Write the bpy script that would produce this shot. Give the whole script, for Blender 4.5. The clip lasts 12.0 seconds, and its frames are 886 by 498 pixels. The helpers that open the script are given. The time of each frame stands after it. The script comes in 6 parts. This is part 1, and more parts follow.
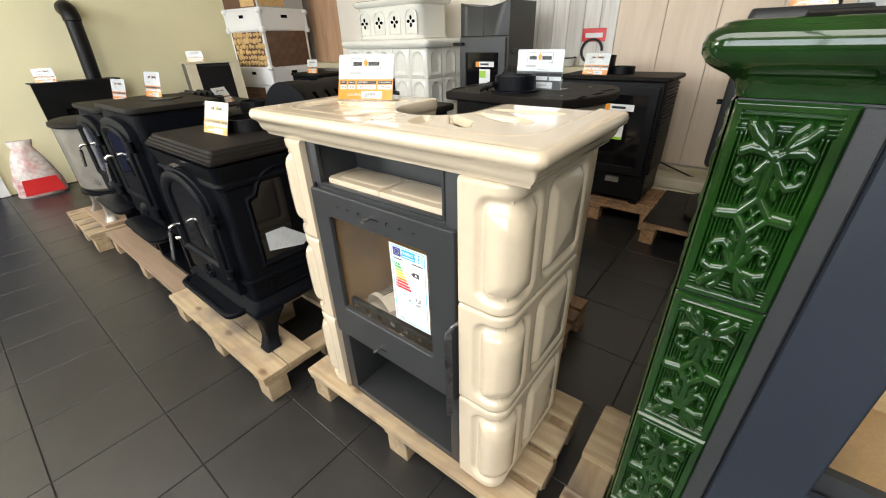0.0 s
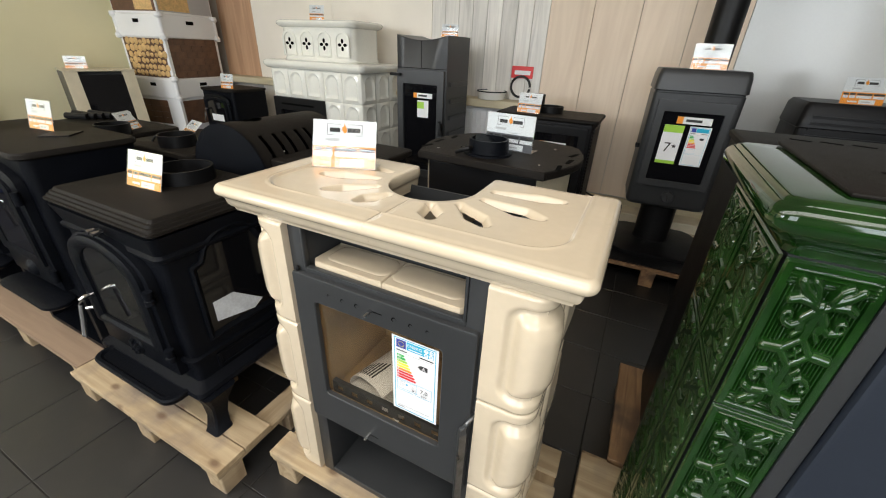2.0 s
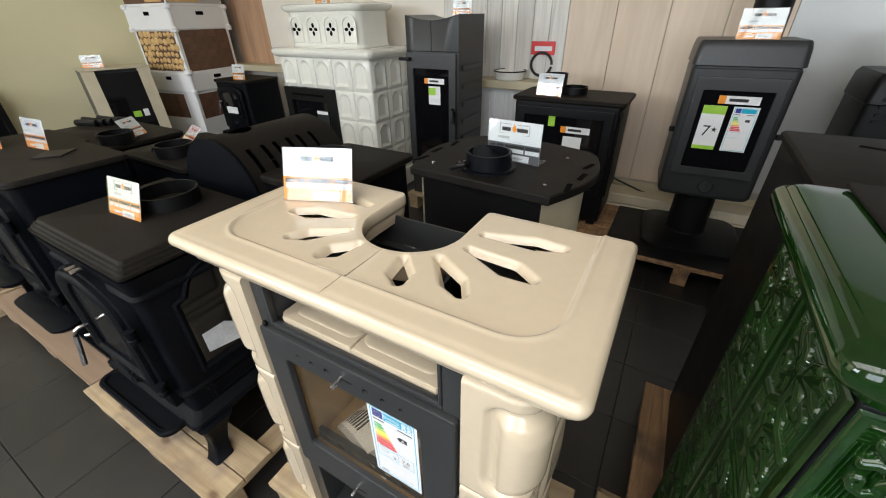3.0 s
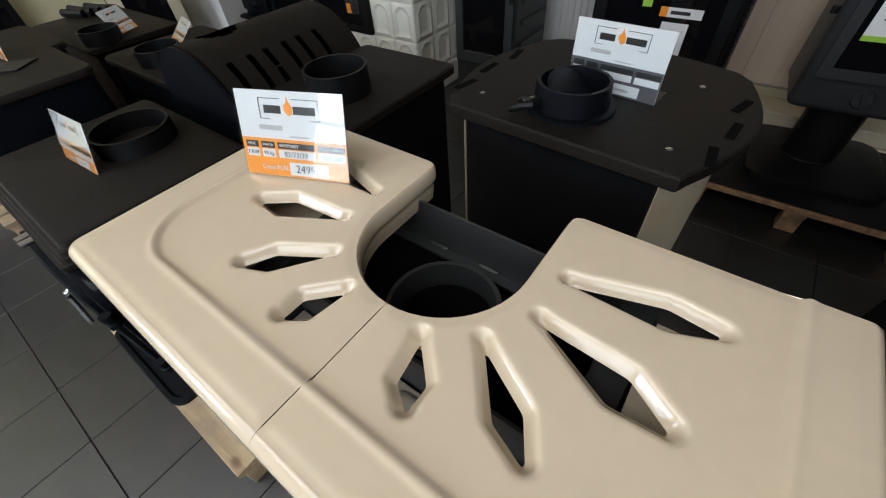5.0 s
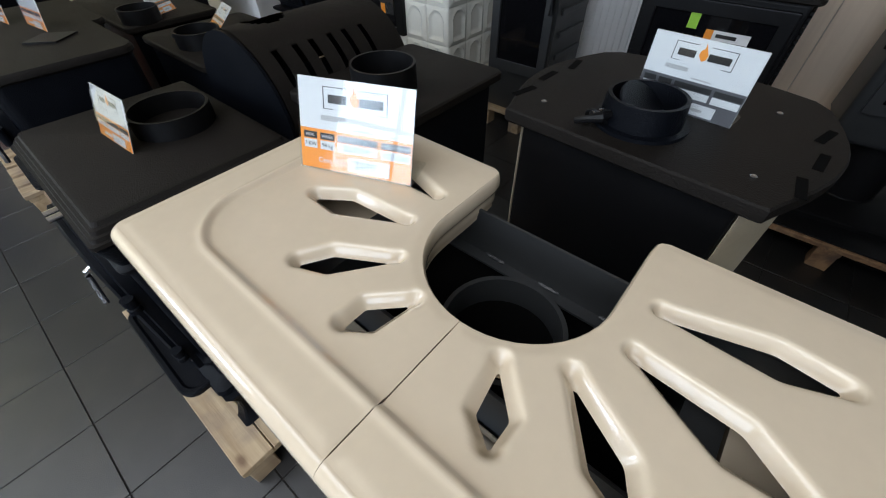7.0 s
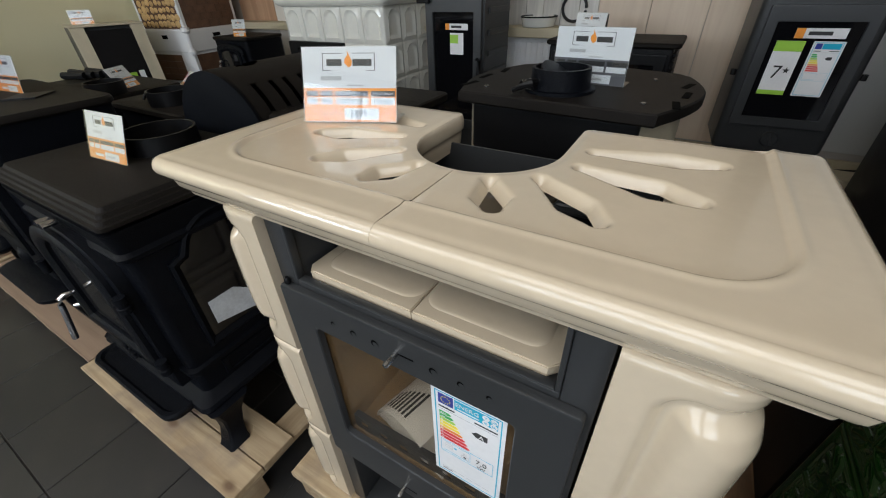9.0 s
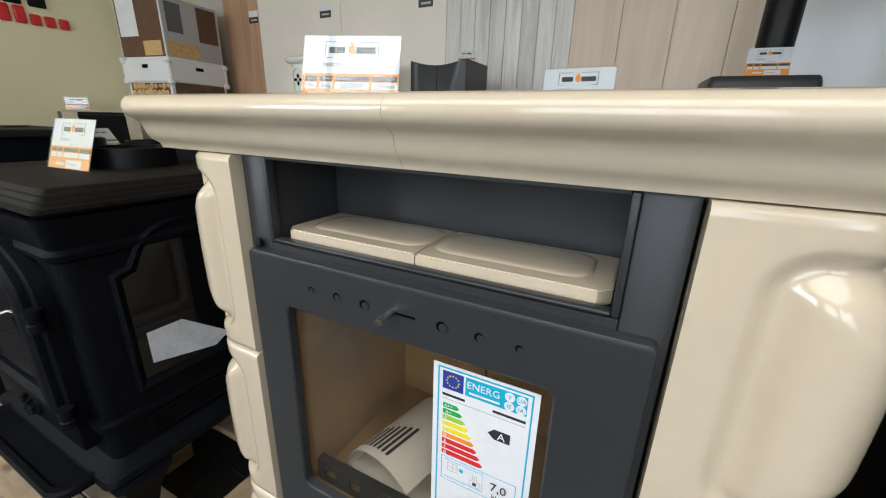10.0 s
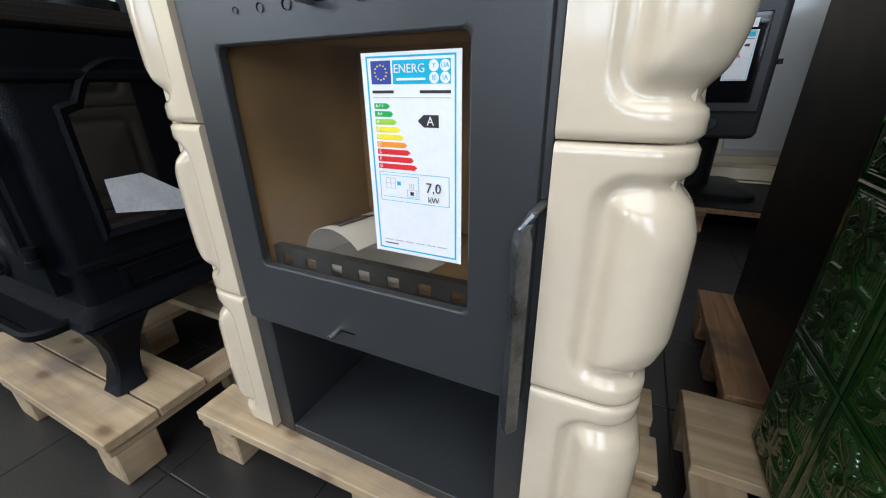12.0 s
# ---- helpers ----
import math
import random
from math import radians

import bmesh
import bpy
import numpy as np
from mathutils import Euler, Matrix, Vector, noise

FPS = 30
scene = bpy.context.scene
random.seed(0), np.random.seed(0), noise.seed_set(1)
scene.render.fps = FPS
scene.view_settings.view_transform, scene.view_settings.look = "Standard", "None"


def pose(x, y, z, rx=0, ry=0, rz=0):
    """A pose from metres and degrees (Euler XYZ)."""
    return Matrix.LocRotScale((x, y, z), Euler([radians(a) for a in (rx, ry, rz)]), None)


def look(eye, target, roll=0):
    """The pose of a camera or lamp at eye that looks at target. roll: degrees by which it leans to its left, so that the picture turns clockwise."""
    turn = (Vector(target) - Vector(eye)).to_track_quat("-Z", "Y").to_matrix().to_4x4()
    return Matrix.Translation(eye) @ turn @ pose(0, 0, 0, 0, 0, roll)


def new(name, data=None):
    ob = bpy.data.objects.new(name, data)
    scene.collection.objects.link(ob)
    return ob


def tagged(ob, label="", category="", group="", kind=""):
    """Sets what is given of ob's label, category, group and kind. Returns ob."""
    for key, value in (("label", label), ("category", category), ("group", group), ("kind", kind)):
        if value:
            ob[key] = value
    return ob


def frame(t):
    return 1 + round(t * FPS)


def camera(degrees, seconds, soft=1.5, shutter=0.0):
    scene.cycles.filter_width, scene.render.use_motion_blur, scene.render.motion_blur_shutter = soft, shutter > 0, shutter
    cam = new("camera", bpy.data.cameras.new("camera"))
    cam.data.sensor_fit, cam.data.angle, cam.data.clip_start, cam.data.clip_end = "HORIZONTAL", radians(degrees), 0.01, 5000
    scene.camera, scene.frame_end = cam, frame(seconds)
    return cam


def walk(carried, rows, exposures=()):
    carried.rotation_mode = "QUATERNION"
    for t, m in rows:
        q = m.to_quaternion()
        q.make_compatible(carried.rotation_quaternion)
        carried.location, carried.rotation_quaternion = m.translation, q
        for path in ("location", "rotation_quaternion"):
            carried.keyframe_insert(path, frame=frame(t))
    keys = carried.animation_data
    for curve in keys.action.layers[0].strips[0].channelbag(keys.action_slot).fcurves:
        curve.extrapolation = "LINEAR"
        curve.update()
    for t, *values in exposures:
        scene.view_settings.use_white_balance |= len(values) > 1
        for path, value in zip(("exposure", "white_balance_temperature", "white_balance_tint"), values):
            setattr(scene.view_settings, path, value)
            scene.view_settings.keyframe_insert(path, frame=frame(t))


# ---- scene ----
cam = camera(98.0, 12.0, soft=1.1)
PATH = [
    (0, (0.584, -0.486, 1.109), (-0.528, 0.874, 0.152), -1.7),
    (0.5, (0.514, -0.48, 1.126), (-0.493, 0.967, 0.181), -1.9),
    (0.8, (0.462, -0.497, 1.12), (-0.462, 1.0, 0.169), -0.8),
    (1, (0.432, -0.508, 1.121), (-0.432, 1.033, 0.183), 0.6),
    (1.5, (0.382, -0.527, 1.152), (-0.41, 1.061, 0.229), 0.8),
    (2, (0.378, -0.494, 1.238), (-0.393, 1.107, 0.32), 2.5),
    (2.5, (0.4, -0.403, 1.301), (-0.442, 1.133, 0.335), 0.1),
    (4.5, (0.216, -0.057, 1.32), (-0.676, 1.151, 0.0), -3.2),
    (5, (0.191, -0.003, 1.28), (-0.691, 1.057, -0.167), -4.9),
    (5.5, (0.153, 0.051, 1.257), (-0.733, 1.051, -0.231), -4.5),
    (6, (0.118, 0.092, 1.238), (-0.677, 1.055, -0.324), -2.2),
    (6.5, (0.102, 0.064, 1.263), (-0.803, 1.02, -0.243), -3.0),
    (8.5, (0.207, -0.285, 1.241), (-0.573, 1.109, 0.039), 2.5),
    (9, (0.213, -0.244, 1.155), (-0.654, 1.158, 0.022), -2.0),
    (9.5, (0.2, -0.274, 1.054), (-0.714, 1.303, 0.23), -1.2),
    (10, (0.184, -0.281, 0.956), (-0.673, 1.414, 0.329), 1.6),
    (10.5, (0.221, -0.328, 0.88), (-0.648, 1.332, 0.18), -1.0),
    (11, (0.259, -0.341, 0.818), (-0.547, 1.346, 0.109), -0.7),
    (11.5, (0.279, -0.334, 0.754), (-0.51, 1.316, -0.055), -1.4),
    (12, (0.282, -0.333, 0.706), (-0.52, 1.32, -0.084), -0.8),
]
EXPOSURES = [(0, 0.4, 6500, 10), (1, 0.22, 6500, 10), (2.5, 0.03, 6350, 10), (4.5, -0.17, 5950, 10), (5.5, -0.39, 5800, 10), (6.5, -0.27, 5500, 10), (8.5, -0.53, 6000, 10), (9, -0.62, 6000, 10), (9.5, -0.62, 5900, 10), (10, -0.36, 6050, 10), (11, -0.19, 5550, 10), (12, -0.21, 5650, 10)]
walk(cam, [(t, look(eye, target, roll)) for t, eye, target, roll in PATH], EXPOSURES)

# ---- light ----
world = bpy.data.worlds.new("world")
scene.world = world
world.use_nodes = True
wn = world.node_tree
sky = wn.nodes.new("ShaderNodeTexSky")
sky.sky_type = "NISHITA"
sky.sun_disc = False
sky.sun_elevation, sky.sun_rotation = radians(53), radians(27)
wn.nodes["Background"].inputs[1].default_value = 0.12
wn.links.new(sky.outputs[0], wn.nodes["Background"].inputs[0])

sun = new("sun", bpy.data.lights.new("sun", "SUN"))
sun.data.energy, sun.data.angle, sun.data.color = 1.2, radians(0.6), (1, 0.94, 0.85)
sun.matrix_world = look((3, 6, 9), (0, 0, 0))


def daylight(name, x0, x1, y, z0, z1, watts, colour):
    lamp = bpy.data.lights.new(name, "AREA")
    lamp.shape, lamp.size, lamp.size_y = "RECTANGLE", x1 - x0, z1 - z0
    lamp.energy, lamp.color = watts, colour
    ob = new(name, lamp)
    ob.matrix_world = look(((x0 + x1) / 2, y, (z0 + z1) / 2), ((x0 + x1) / 2, y + 1, (z0 + z1) / 2))
    return ob


WIN_Y = -3.0
WINDOWS = [(-4.2, -2.3, 1.25, 2.55), (-0.85, 1.0, 0.95, 2.68), (1.4, 3.1, 0.95, 2.68)]
# Extent of an added, unseen ceiling opening for overhead fill.
ROOF_FILL = (-2.4, 1.9, -2.1, -0.6)
# The first lamp is boosted beyond its neighbours to brighten the yellow wall.
for i, (wx0, wx1, wz0, wz1) in enumerate(WINDOWS):
    daylight("window_daylight", wx0 + 0.05, wx1 - 0.05, WIN_Y - 0.12, wz0 + 0.05, wz1 - 0.05, (45, 17, 20)[i] * (wx1 - wx0) * (wz1 - wz0), (0.93, 0.97, 1.0))

# Added warm fill lamp from above, brightens the stove tops; no known source.
roof_fill_lamp = bpy.data.lights.new("roof_fill", "AREA")
roof_fill_lamp.shape, roof_fill_lamp.size, roof_fill_lamp.size_y = "RECTANGLE", ROOF_FILL[1] - ROOF_FILL[0] - 0.05, ROOF_FILL[3] - ROOF_FILL[2] - 0.05
roof_fill_lamp.energy, roof_fill_lamp.color = 106, (1.0, 0.94, 0.85)
roof_ob = new("roof_fill", roof_fill_lamp)
roof_ob.location = ((ROOF_FILL[0] + ROOF_FILL[1]) / 2, (ROOF_FILL[2] + ROOF_FILL[3]) / 2, 2.88)


# ---- materials ----
def shader(name):
    m = bpy.data.materials.new(name)
    m.use_nodes = True
    nt = m.node_tree
    return m, nt, nt.nodes["Principled BSDF"]


def mat(name, colour, rough=0.5, metal=0.0, vary=0.12, scale=6.0, bump=0.0, bscale=120.0, coat=0.0, dust=None, dscale=3.0, rvar=0.1, rnd=0.0, spec=0.5):
    """A surface with variation at two scales, fine relief and an optional second tone in patches."""
    m, nt, b = shader(name)
    n, link = nt.nodes, nt.links
    co = n.new("ShaderNodeTexCoord")
    a = n.new("ShaderNodeTexNoise")
    a.inputs["Scale"].default_value, a.inputs["Detail"].default_value = scale, 6
    f = n.new("ShaderNodeTexNoise")
    f.inputs["Scale"].default_value, f.inputs["Detail"].default_value = bscale, 4
    link.new(co.outputs["Object"], a.inputs["Vector"])
    link.new(co.outputs["Object"], f.inputs["Vector"])
    ramp = n.new("ShaderNodeMapRange")
    ramp.inputs["From Min"].default_value, ramp.inputs["From Max"].default_value = 0.3, 0.7
    ramp.inputs["To Min"].default_value, ramp.inputs["To Max"].default_value = 1 - vary, 1 + vary
    add = n.new("ShaderNodeMath")
    add.operation = "MULTIPLY_ADD"
    add.inputs[1].default_value = 0.35
    link.new(f.outputs["Fac"], add.inputs[0])
    half = n.new("ShaderNodeMath")
    half.operation = "MULTIPLY"
    half.inputs[1].default_value = 0.65
    link.new(a.outputs["Fac"], half.inputs[0])
    link.new(half.outputs[0], add.inputs[2])
    link.new(add.outputs[0], ramp.inputs["Value"])
    col = n.new("ShaderNodeMix")
    col.data_type, col.blend_type = "RGBA", "MULTIPLY"
    col.inputs["Factor"].default_value = 1
    col.inputs["A"].default_value = (*colour, 1)
    grey = n.new("ShaderNodeCombineColor")
    for k in range(3):
        link.new(ramp.outputs[0], grey.inputs[k])
    link.new(grey.outputs[0], col.inputs["B"])
    out = col.outputs["Result"]
    if dust:
        d = n.new("ShaderNodeTexNoise")
        d.inputs["Scale"].default_value, d.inputs["Detail"].default_value = dscale, 7
        link.new(co.outputs["Object"], d.inputs["Vector"])
        r2 = n.new("ShaderNodeMapRange")
        r2.inputs["From Min"].default_value, r2.inputs["From Max"].default_value = 0.48, 0.72
        r2.inputs["To Max"].default_value = 0.75
        link.new(d.outputs["Fac"], r2.inputs["Value"])
        mx = n.new("ShaderNodeMix")
        mx.data_type = "RGBA"
        mx.inputs["B"].default_value = (*dust, 1)
        link.new(r2.outputs[0], mx.inputs["Factor"])
        link.new(out, mx.inputs["A"])
        out = mx.outputs["Result"]
    if rnd:
        info = n.new("ShaderNodeObjectInfo")
        r3 = n.new("ShaderNodeMapRange")
        r3.inputs["To Min"].default_value, r3.inputs["To Max"].default_value = 1 - rnd, 1 + rnd
        link.new(info.outputs["Random"], r3.inputs["Value"])
        hs = n.new("ShaderNodeHueSaturation")
        link.new(r3.outputs[0], hs.inputs["Value"])
        link.new(out, hs.inputs["Color"])
        out = hs.outputs["Color"]
    link.new(out, b.inputs["Base Color"])
    rr = n.new("ShaderNodeMapRange")
    rr.inputs["To Min"].default_value, rr.inputs["To Max"].default_value = max(0.02, rough - rvar), min(1, rough + rvar)
    link.new(a.outputs["Fac"], rr.inputs["Value"])
    link.new(rr.outputs[0], b.inputs["Roughness"])
    b.inputs["Metallic"].default_value = metal
    b.inputs["Specular IOR Level"].default_value = spec
    b.inputs["Coat Weight"].default_value = coat
    b.inputs["Coat Roughness"].default_value = 0.06
    if bump:
        bp = n.new("ShaderNodeBump")
        bp.inputs["Strength"].default_value, bp.inputs["Distance"].default_value = bump, 0.002
        link.new(f.outputs["Fac"], bp.inputs["Height"])
        link.new(bp.outputs[0], b.inputs["Normal"])
    return m


def wood(name, light, dark, along="X", scale=9.0, rough=0.7, rnd=0.12, stain=None, knots=False):
    """Sawn timber: rings stretched along one axis, fine fibres, stains."""
    m, nt, b = shader(name)
    n, link = nt.nodes, nt.links
    co, mp = n.new("ShaderNodeTexCoord"), n.new("ShaderNodeMapping")
    s = [scale * 3, scale * 3, scale * 3]
    s["XYZ".index(along)] = scale * 0.22
    mp.inputs["Scale"].default_value = s
    info = n.new("ShaderNodeObjectInfo")
    link.new(info.outputs["Random"], mp.inputs["Location"])
    link.new(co.outputs["Object"], mp.inputs["Vector"])
    a, f = n.new("ShaderNodeTexNoise"), n.new("ShaderNodeTexNoise")
    a.inputs["Scale"].default_value, a.inputs["Detail"].default_value, a.inputs["Distortion"].default_value = 1.0, 8, 1.2
    f.inputs["Scale"].default_value, f.inputs["Detail"].default_value = 6.0, 3
    link.new(mp.outputs[0], a.inputs["Vector"])
    link.new(mp.outputs[0], f.inputs["Vector"])
    ramp = n.new("ShaderNodeValToRGB")
    ramp.color_ramp.elements[0].position, ramp.color_ramp.elements[0].color = 0.35, (*dark, 1)
    ramp.color_ramp.elements[1].position, ramp.color_ramp.elements[1].color = 0.62, (*light, 1)
    link.new(a.outputs["Fac"], ramp.inputs["Fac"])
    out = ramp.outputs["Color"]
    if stain:
        d, r2, mx = n.new("ShaderNodeTexNoise"), n.new("ShaderNodeMapRange"), n.new("ShaderNodeMix")
        d.inputs["Scale"].default_value, d.inputs["Detail"].default_value = 7, 8
        link.new(co.outputs["Object"], d.inputs["Vector"])
        r2.inputs["From Min"].default_value, r2.inputs["From Max"].default_value = 0.49, 0.70
        r2.inputs["To Max"].default_value = 0.8
        link.new(d.outputs["Fac"], r2.inputs["Value"])
        mx.data_type = "RGBA"
        mx.inputs["B"].default_value = (*stain, 1)
        link.new(r2.outputs[0], mx.inputs["Factor"])
        link.new(out, mx.inputs["A"])
        out = mx.outputs["Result"]
    if knots:
        m2, vo, r4, mk = n.new("ShaderNodeMapping"), n.new("ShaderNodeTexVoronoi"), n.new("ShaderNodeMapRange"), n.new("ShaderNodeMix")
        ks = [6.5, 6.5, 6.5]
        ks["XYZ".index(along)] = 3.6
        m2.inputs["Scale"].default_value = ks
        link.new(info.outputs["Random"], m2.inputs["Location"])
        link.new(co.outputs["Object"], m2.inputs["Vector"])
        link.new(m2.outputs[0], vo.inputs["Vector"])
        vo.inputs["Scale"].default_value = 1.0
        vo.voronoi_dimensions = "2D"
        r4.inputs["From Min"].default_value, r4.inputs["From Max"].default_value = 0.035, 0.10
        r4.inputs["To Min"].default_value, r4.inputs["To Max"].default_value = 0.85, 0.0
        link.new(vo.outputs["Distance"], r4.inputs["Value"])
        mk.data_type = "RGBA"
        mk.inputs["B"].default_value = (0.13, 0.075, 0.04, 1)
        link.new(r4.outputs[0], mk.inputs["Factor"])
        link.new(out, mk.inputs["A"])
        out = mk.outputs["Result"]
    hs, r3 = n.new("ShaderNodeHueSaturation"), n.new("ShaderNodeMapRange")
    r3.inputs["To Min"].default_value, r3.inputs["To Max"].default_value = 1 - rnd, 1 + rnd
    link.new(info.outputs["Random"], r3.inputs["Value"])
    link.new(r3.outputs[0], hs.inputs["Value"])
    link.new(out, hs.inputs["Color"])
    link.new(hs.outputs["Color"], b.inputs["Base Color"])
    b.inputs["Roughness"].default_value = rough
    bp = n.new("ShaderNodeBump")
    bp.inputs["Strength"].default_value, bp.inputs["Distance"].default_value = 0.35, 0.002
    link.new(f.outputs["Fac"], bp.inputs["Height"])
    link.new(bp.outputs[0], b.inputs["Normal"])
    return m


def clear(name, tint=(1, 1, 1), rough=0.0):
    """Clear sheet: a thin pane that lets light straight through and mirrors more at grazing angles."""
    m, nt, b = shader(name)
    n, link = nt.nodes, nt.links
    t, g, mix, lw = n.new("ShaderNodeBsdfTransparent"), n.new("ShaderNodeBsdfGlossy"), n.new("ShaderNodeMixShader"), n.new("ShaderNodeLayerWeight")
    t.inputs[0].default_value = (*tint, 1)
    g.inputs["Roughness"].default_value = 0.02 + rough
    lw.inputs[0].default_value = 0.5
    p, q = n.new("ShaderNodeMath"), n.new("ShaderNodeMath")
    p.operation, q.operation = "POWER", "MULTIPLY_ADD"
    p.inputs[1].default_value = 4.0
    q.inputs[1].default_value, q.inputs[2].default_value = 0.7, 0.04
    link.new(lw.outputs["Facing"], p.inputs[0])
    link.new(p.outputs[0], q.inputs[0])
    link.new(q.outputs[0], mix.inputs[0])
    link.new(t.outputs[0], mix.inputs[1])
    link.new(g.outputs[0], mix.inputs[2])
    link.new(mix.outputs[0], n["Material Output"].inputs[0])
    return m


CREAM = mat("cream_glaze", (0.63, 0.53, 0.385), 0.17, 0, 0.05, 5, 0.02, 60, coat=0.6, rvar=0.05)
WHITE_GLAZE = mat("white_glaze", (0.84, 0.83, 0.75), 0.14, 0, 0.05, 4, 0.02, 50, coat=0.5, rvar=0.05)
GREEN = mat("green_glaze", (0.007, 0.034, 0.004), 0.06, 0, 0.4, 9, 0.05, 60, coat=0.5, dust=(0.002, 0.012, 0.002), dscale=14, rvar=0.02)
STEEL = mat("anthracite_steel", (0.0295, 0.0310, 0.0320), 0.38, 0.0, 0.10, 5, 0.12, 900, rvar=0.06, spec=0.5)
STEEL_BLUE = mat("blue_grey_steel", (0.019, 0.024, 0.034), 0.5, 0.0, 0.10, 5, 0.15, 900, rvar=0.06, spec=0.3)
# Black iron twice: bluish as under sky light, tops browned as under warm light.
IRON = mat("black_iron_cool_lit", (0.0035, 0.0042, 0.0062), 0.40, 0.0, 0.25, 8, 0.6, 420, rvar=0.08, spec=0.10)
IRON_TOP = mat("black_iron_warm_lit", (0.0100, 0.0082, 0.0066), 0.55, 0.0, 0.25, 8, 0.7, 380, rvar=0.08, spec=0.15)
BLACK = mat("black_paint", (0.0045, 0.0045, 0.005), 0.42, 0.0, 0.15, 8, 0.1, 500, spec=0.25)
# Near-black that also paints the shade inside holes, slots and seams.
SOOT_AND_SHADE = mat("soot_and_hole_shade", (0.003, 0.003, 0.003), 0.9, 0.0, 0.3, 12, 0.2, 200, spec=0.05)
CHROME = mat("chrome", (0.75, 0.75, 0.77), 0.12, 1.0, 0.04, 20, 0, 100, rvar=0.04)
SCREW = mat("bright_screw_steel", (0.55, 0.55, 0.55), 0.25, 1.0, 0.2, 60, 0.1, 400)
CLAY = mat("raw_orange_clay", (0.60, 0.36, 0.13), 0.8, 0, 0.2, 15, 0.3, 200)
HANDLE = mat("brushed_dark_steel", (0.22, 0.23, 0.24), 0.3, 0.9, 0.3, 30, 0.3, 160, dust=(0.10, 0.10, 0.10), dscale=55)
VERMIC = mat("tan_firebrick", (0.43, 0.30, 0.15), 0.85, 0.0, 0.2, 6, 0.3, 240, dust=(0.22, 0.17, 0.12), dscale=5)
PALLET_X = wood("pale_pallet_wood_x", (0.45, 0.345, 0.21), (0.32, 0.23, 0.13), "X", stain=(0.19, 0.15, 0.12), knots=True)
PALLET_Y = wood("pale_pallet_wood_y", (0.44, 0.335, 0.205), (0.31, 0.22, 0.125), "Y", stain=(0.19, 0.15, 0.12), knots=True)
BROWN_WALL = mat("brown_grey_wall_paint", (0.26, 0.235, 0.21), 0.8, 0, 0.06, 2, 0.12, 250)
OLD_WOOD = wood("old_orange_pallet_wood", (0.42, 0.25, 0.12), (0.22, 0.12, 0.06), "Y", stain=(0.10, 0.07, 0.05))
PLY = wood("plywood_sheet", (0.34, 0.24, 0.16), (0.25, 0.17, 0.11), "X", 5)
FLOOR_TILE = mat("grey_floor_tile", (0.0185, 0.0180, 0.0176), 0.34, 0, 0.28, 3, 0.35, 420, dust=(0.030, 0.028, 0.025), dscale=9, rvar=0.08, rnd=0.10, spec=0.8)
GROUT = mat("dark_grout", (0.028, 0.025, 0.022), 0.9, 0, 0.2, 20, 0.3, 300)
YELLOW_WALL = mat("yellow_wall_paint", (0.90, 0.84, 0.55), 0.75, 0, 0.04, 2, 0.12, 300)
PLASTER = mat("grey_beige_plaster", (0.50, 0.47, 0.43), 0.8, 0, 0.06, 2, 0.12, 250)
CEIL = mat("warm_cream_ceiling_paint", (0.62, 0.52, 0.40), 0.85, 0, 0.05, 2, 0.1, 250)
GREY_PANEL = mat("glossy_grey_panel", (0.62, 0.63, 0.61), 0.16, 0, 0.03, 2, 0.0, 100, rvar=0.04)
GREY_WOOD = wood("whitewashed_grey_planks", (0.80, 0.77, 0.71), (0.60, 0.575, 0.53), "Z", 6, 0.6, 0.08)
BEIGE_WOOD = wood("beige_larch_panel", (0.78, 0.64, 0.49), (0.70, 0.56, 0.42), "Z", 4, 0.5, 0.05)
BROWN_WOOD = wood("red_brown_panel", (0.56, 0.35, 0.21), (0.44, 0.26, 0.15), "Z", 4, 0.5, 0.05)
CREAM_PANEL = mat("cream_wall_panel", (0.84, 0.78, 0.68), 0.5, 0, 0.06, 2, 0.05, 200)
OAK = mat("cream_trunking", (0.56, 0.49, 0.33), 0.55, 0, 0.08, 6)
WHITE_MATT = mat("white_card", (0.82, 0.82, 0.81), 0.5, 0, 0.04, 3, 0.03, 300)
PAPER = mat("white_paper", (0.80, 0.80, 0.80), 0.6, 0, 0.06, 8)
CARD = mat("white_glossy_card", (0.74, 0.75, 0.76), 0.3, 0, 0.02, 3, coat=1.0)
ORANGE = mat("orange_print", (0.90, 0.32, 0.03), 0.3, 0, 0.03, 3, coat=1.0)
INK = mat("black_print", (0.03, 0.03, 0.03), 0.3, 0, 0.05, 3, coat=1.0)
GREY_BAND = mat("dark_grey_print", (0.11, 0.11, 0.12), 0.3, 0, 0.05, 3, coat=1.0)
GREY_INK = mat("grey_print", (0.45, 0.45, 0.45), 0.35, 0, 0.05, 3)
BLUE = mat("blue_print", (0.03, 0.05, 0.30), 0.3, 0, 0.03, 3)
CYAN = mat("cyan_print", (0.02, 0.42, 0.62), 0.3, 0, 0.03, 3)
RED = mat("red_print", (0.70, 0.03, 0.03), 0.35, 0, 0.08, 8)
YELLOW = mat("yellow_print", (0.90, 0.75, 0.03), 0.35, 0, 0.03, 3)
LIME = mat("lime_print", (0.35, 0.62, 0.06), 0.35, 0, 0.03, 3)
LEAFGREEN = mat("green_print", (0.03, 0.40, 0.08), 0.35, 0, 0.03, 3)
LOGEND = mat("log_end_print", (0.66, 0.43, 0.18), 0.6, 0, 0.25, 30, rnd=0.1)
BROWN_PRINT = mat("brown_brick_print", (0.13, 0.065, 0.035), 0.5, 0, 0.3, 20, rnd=0.15)
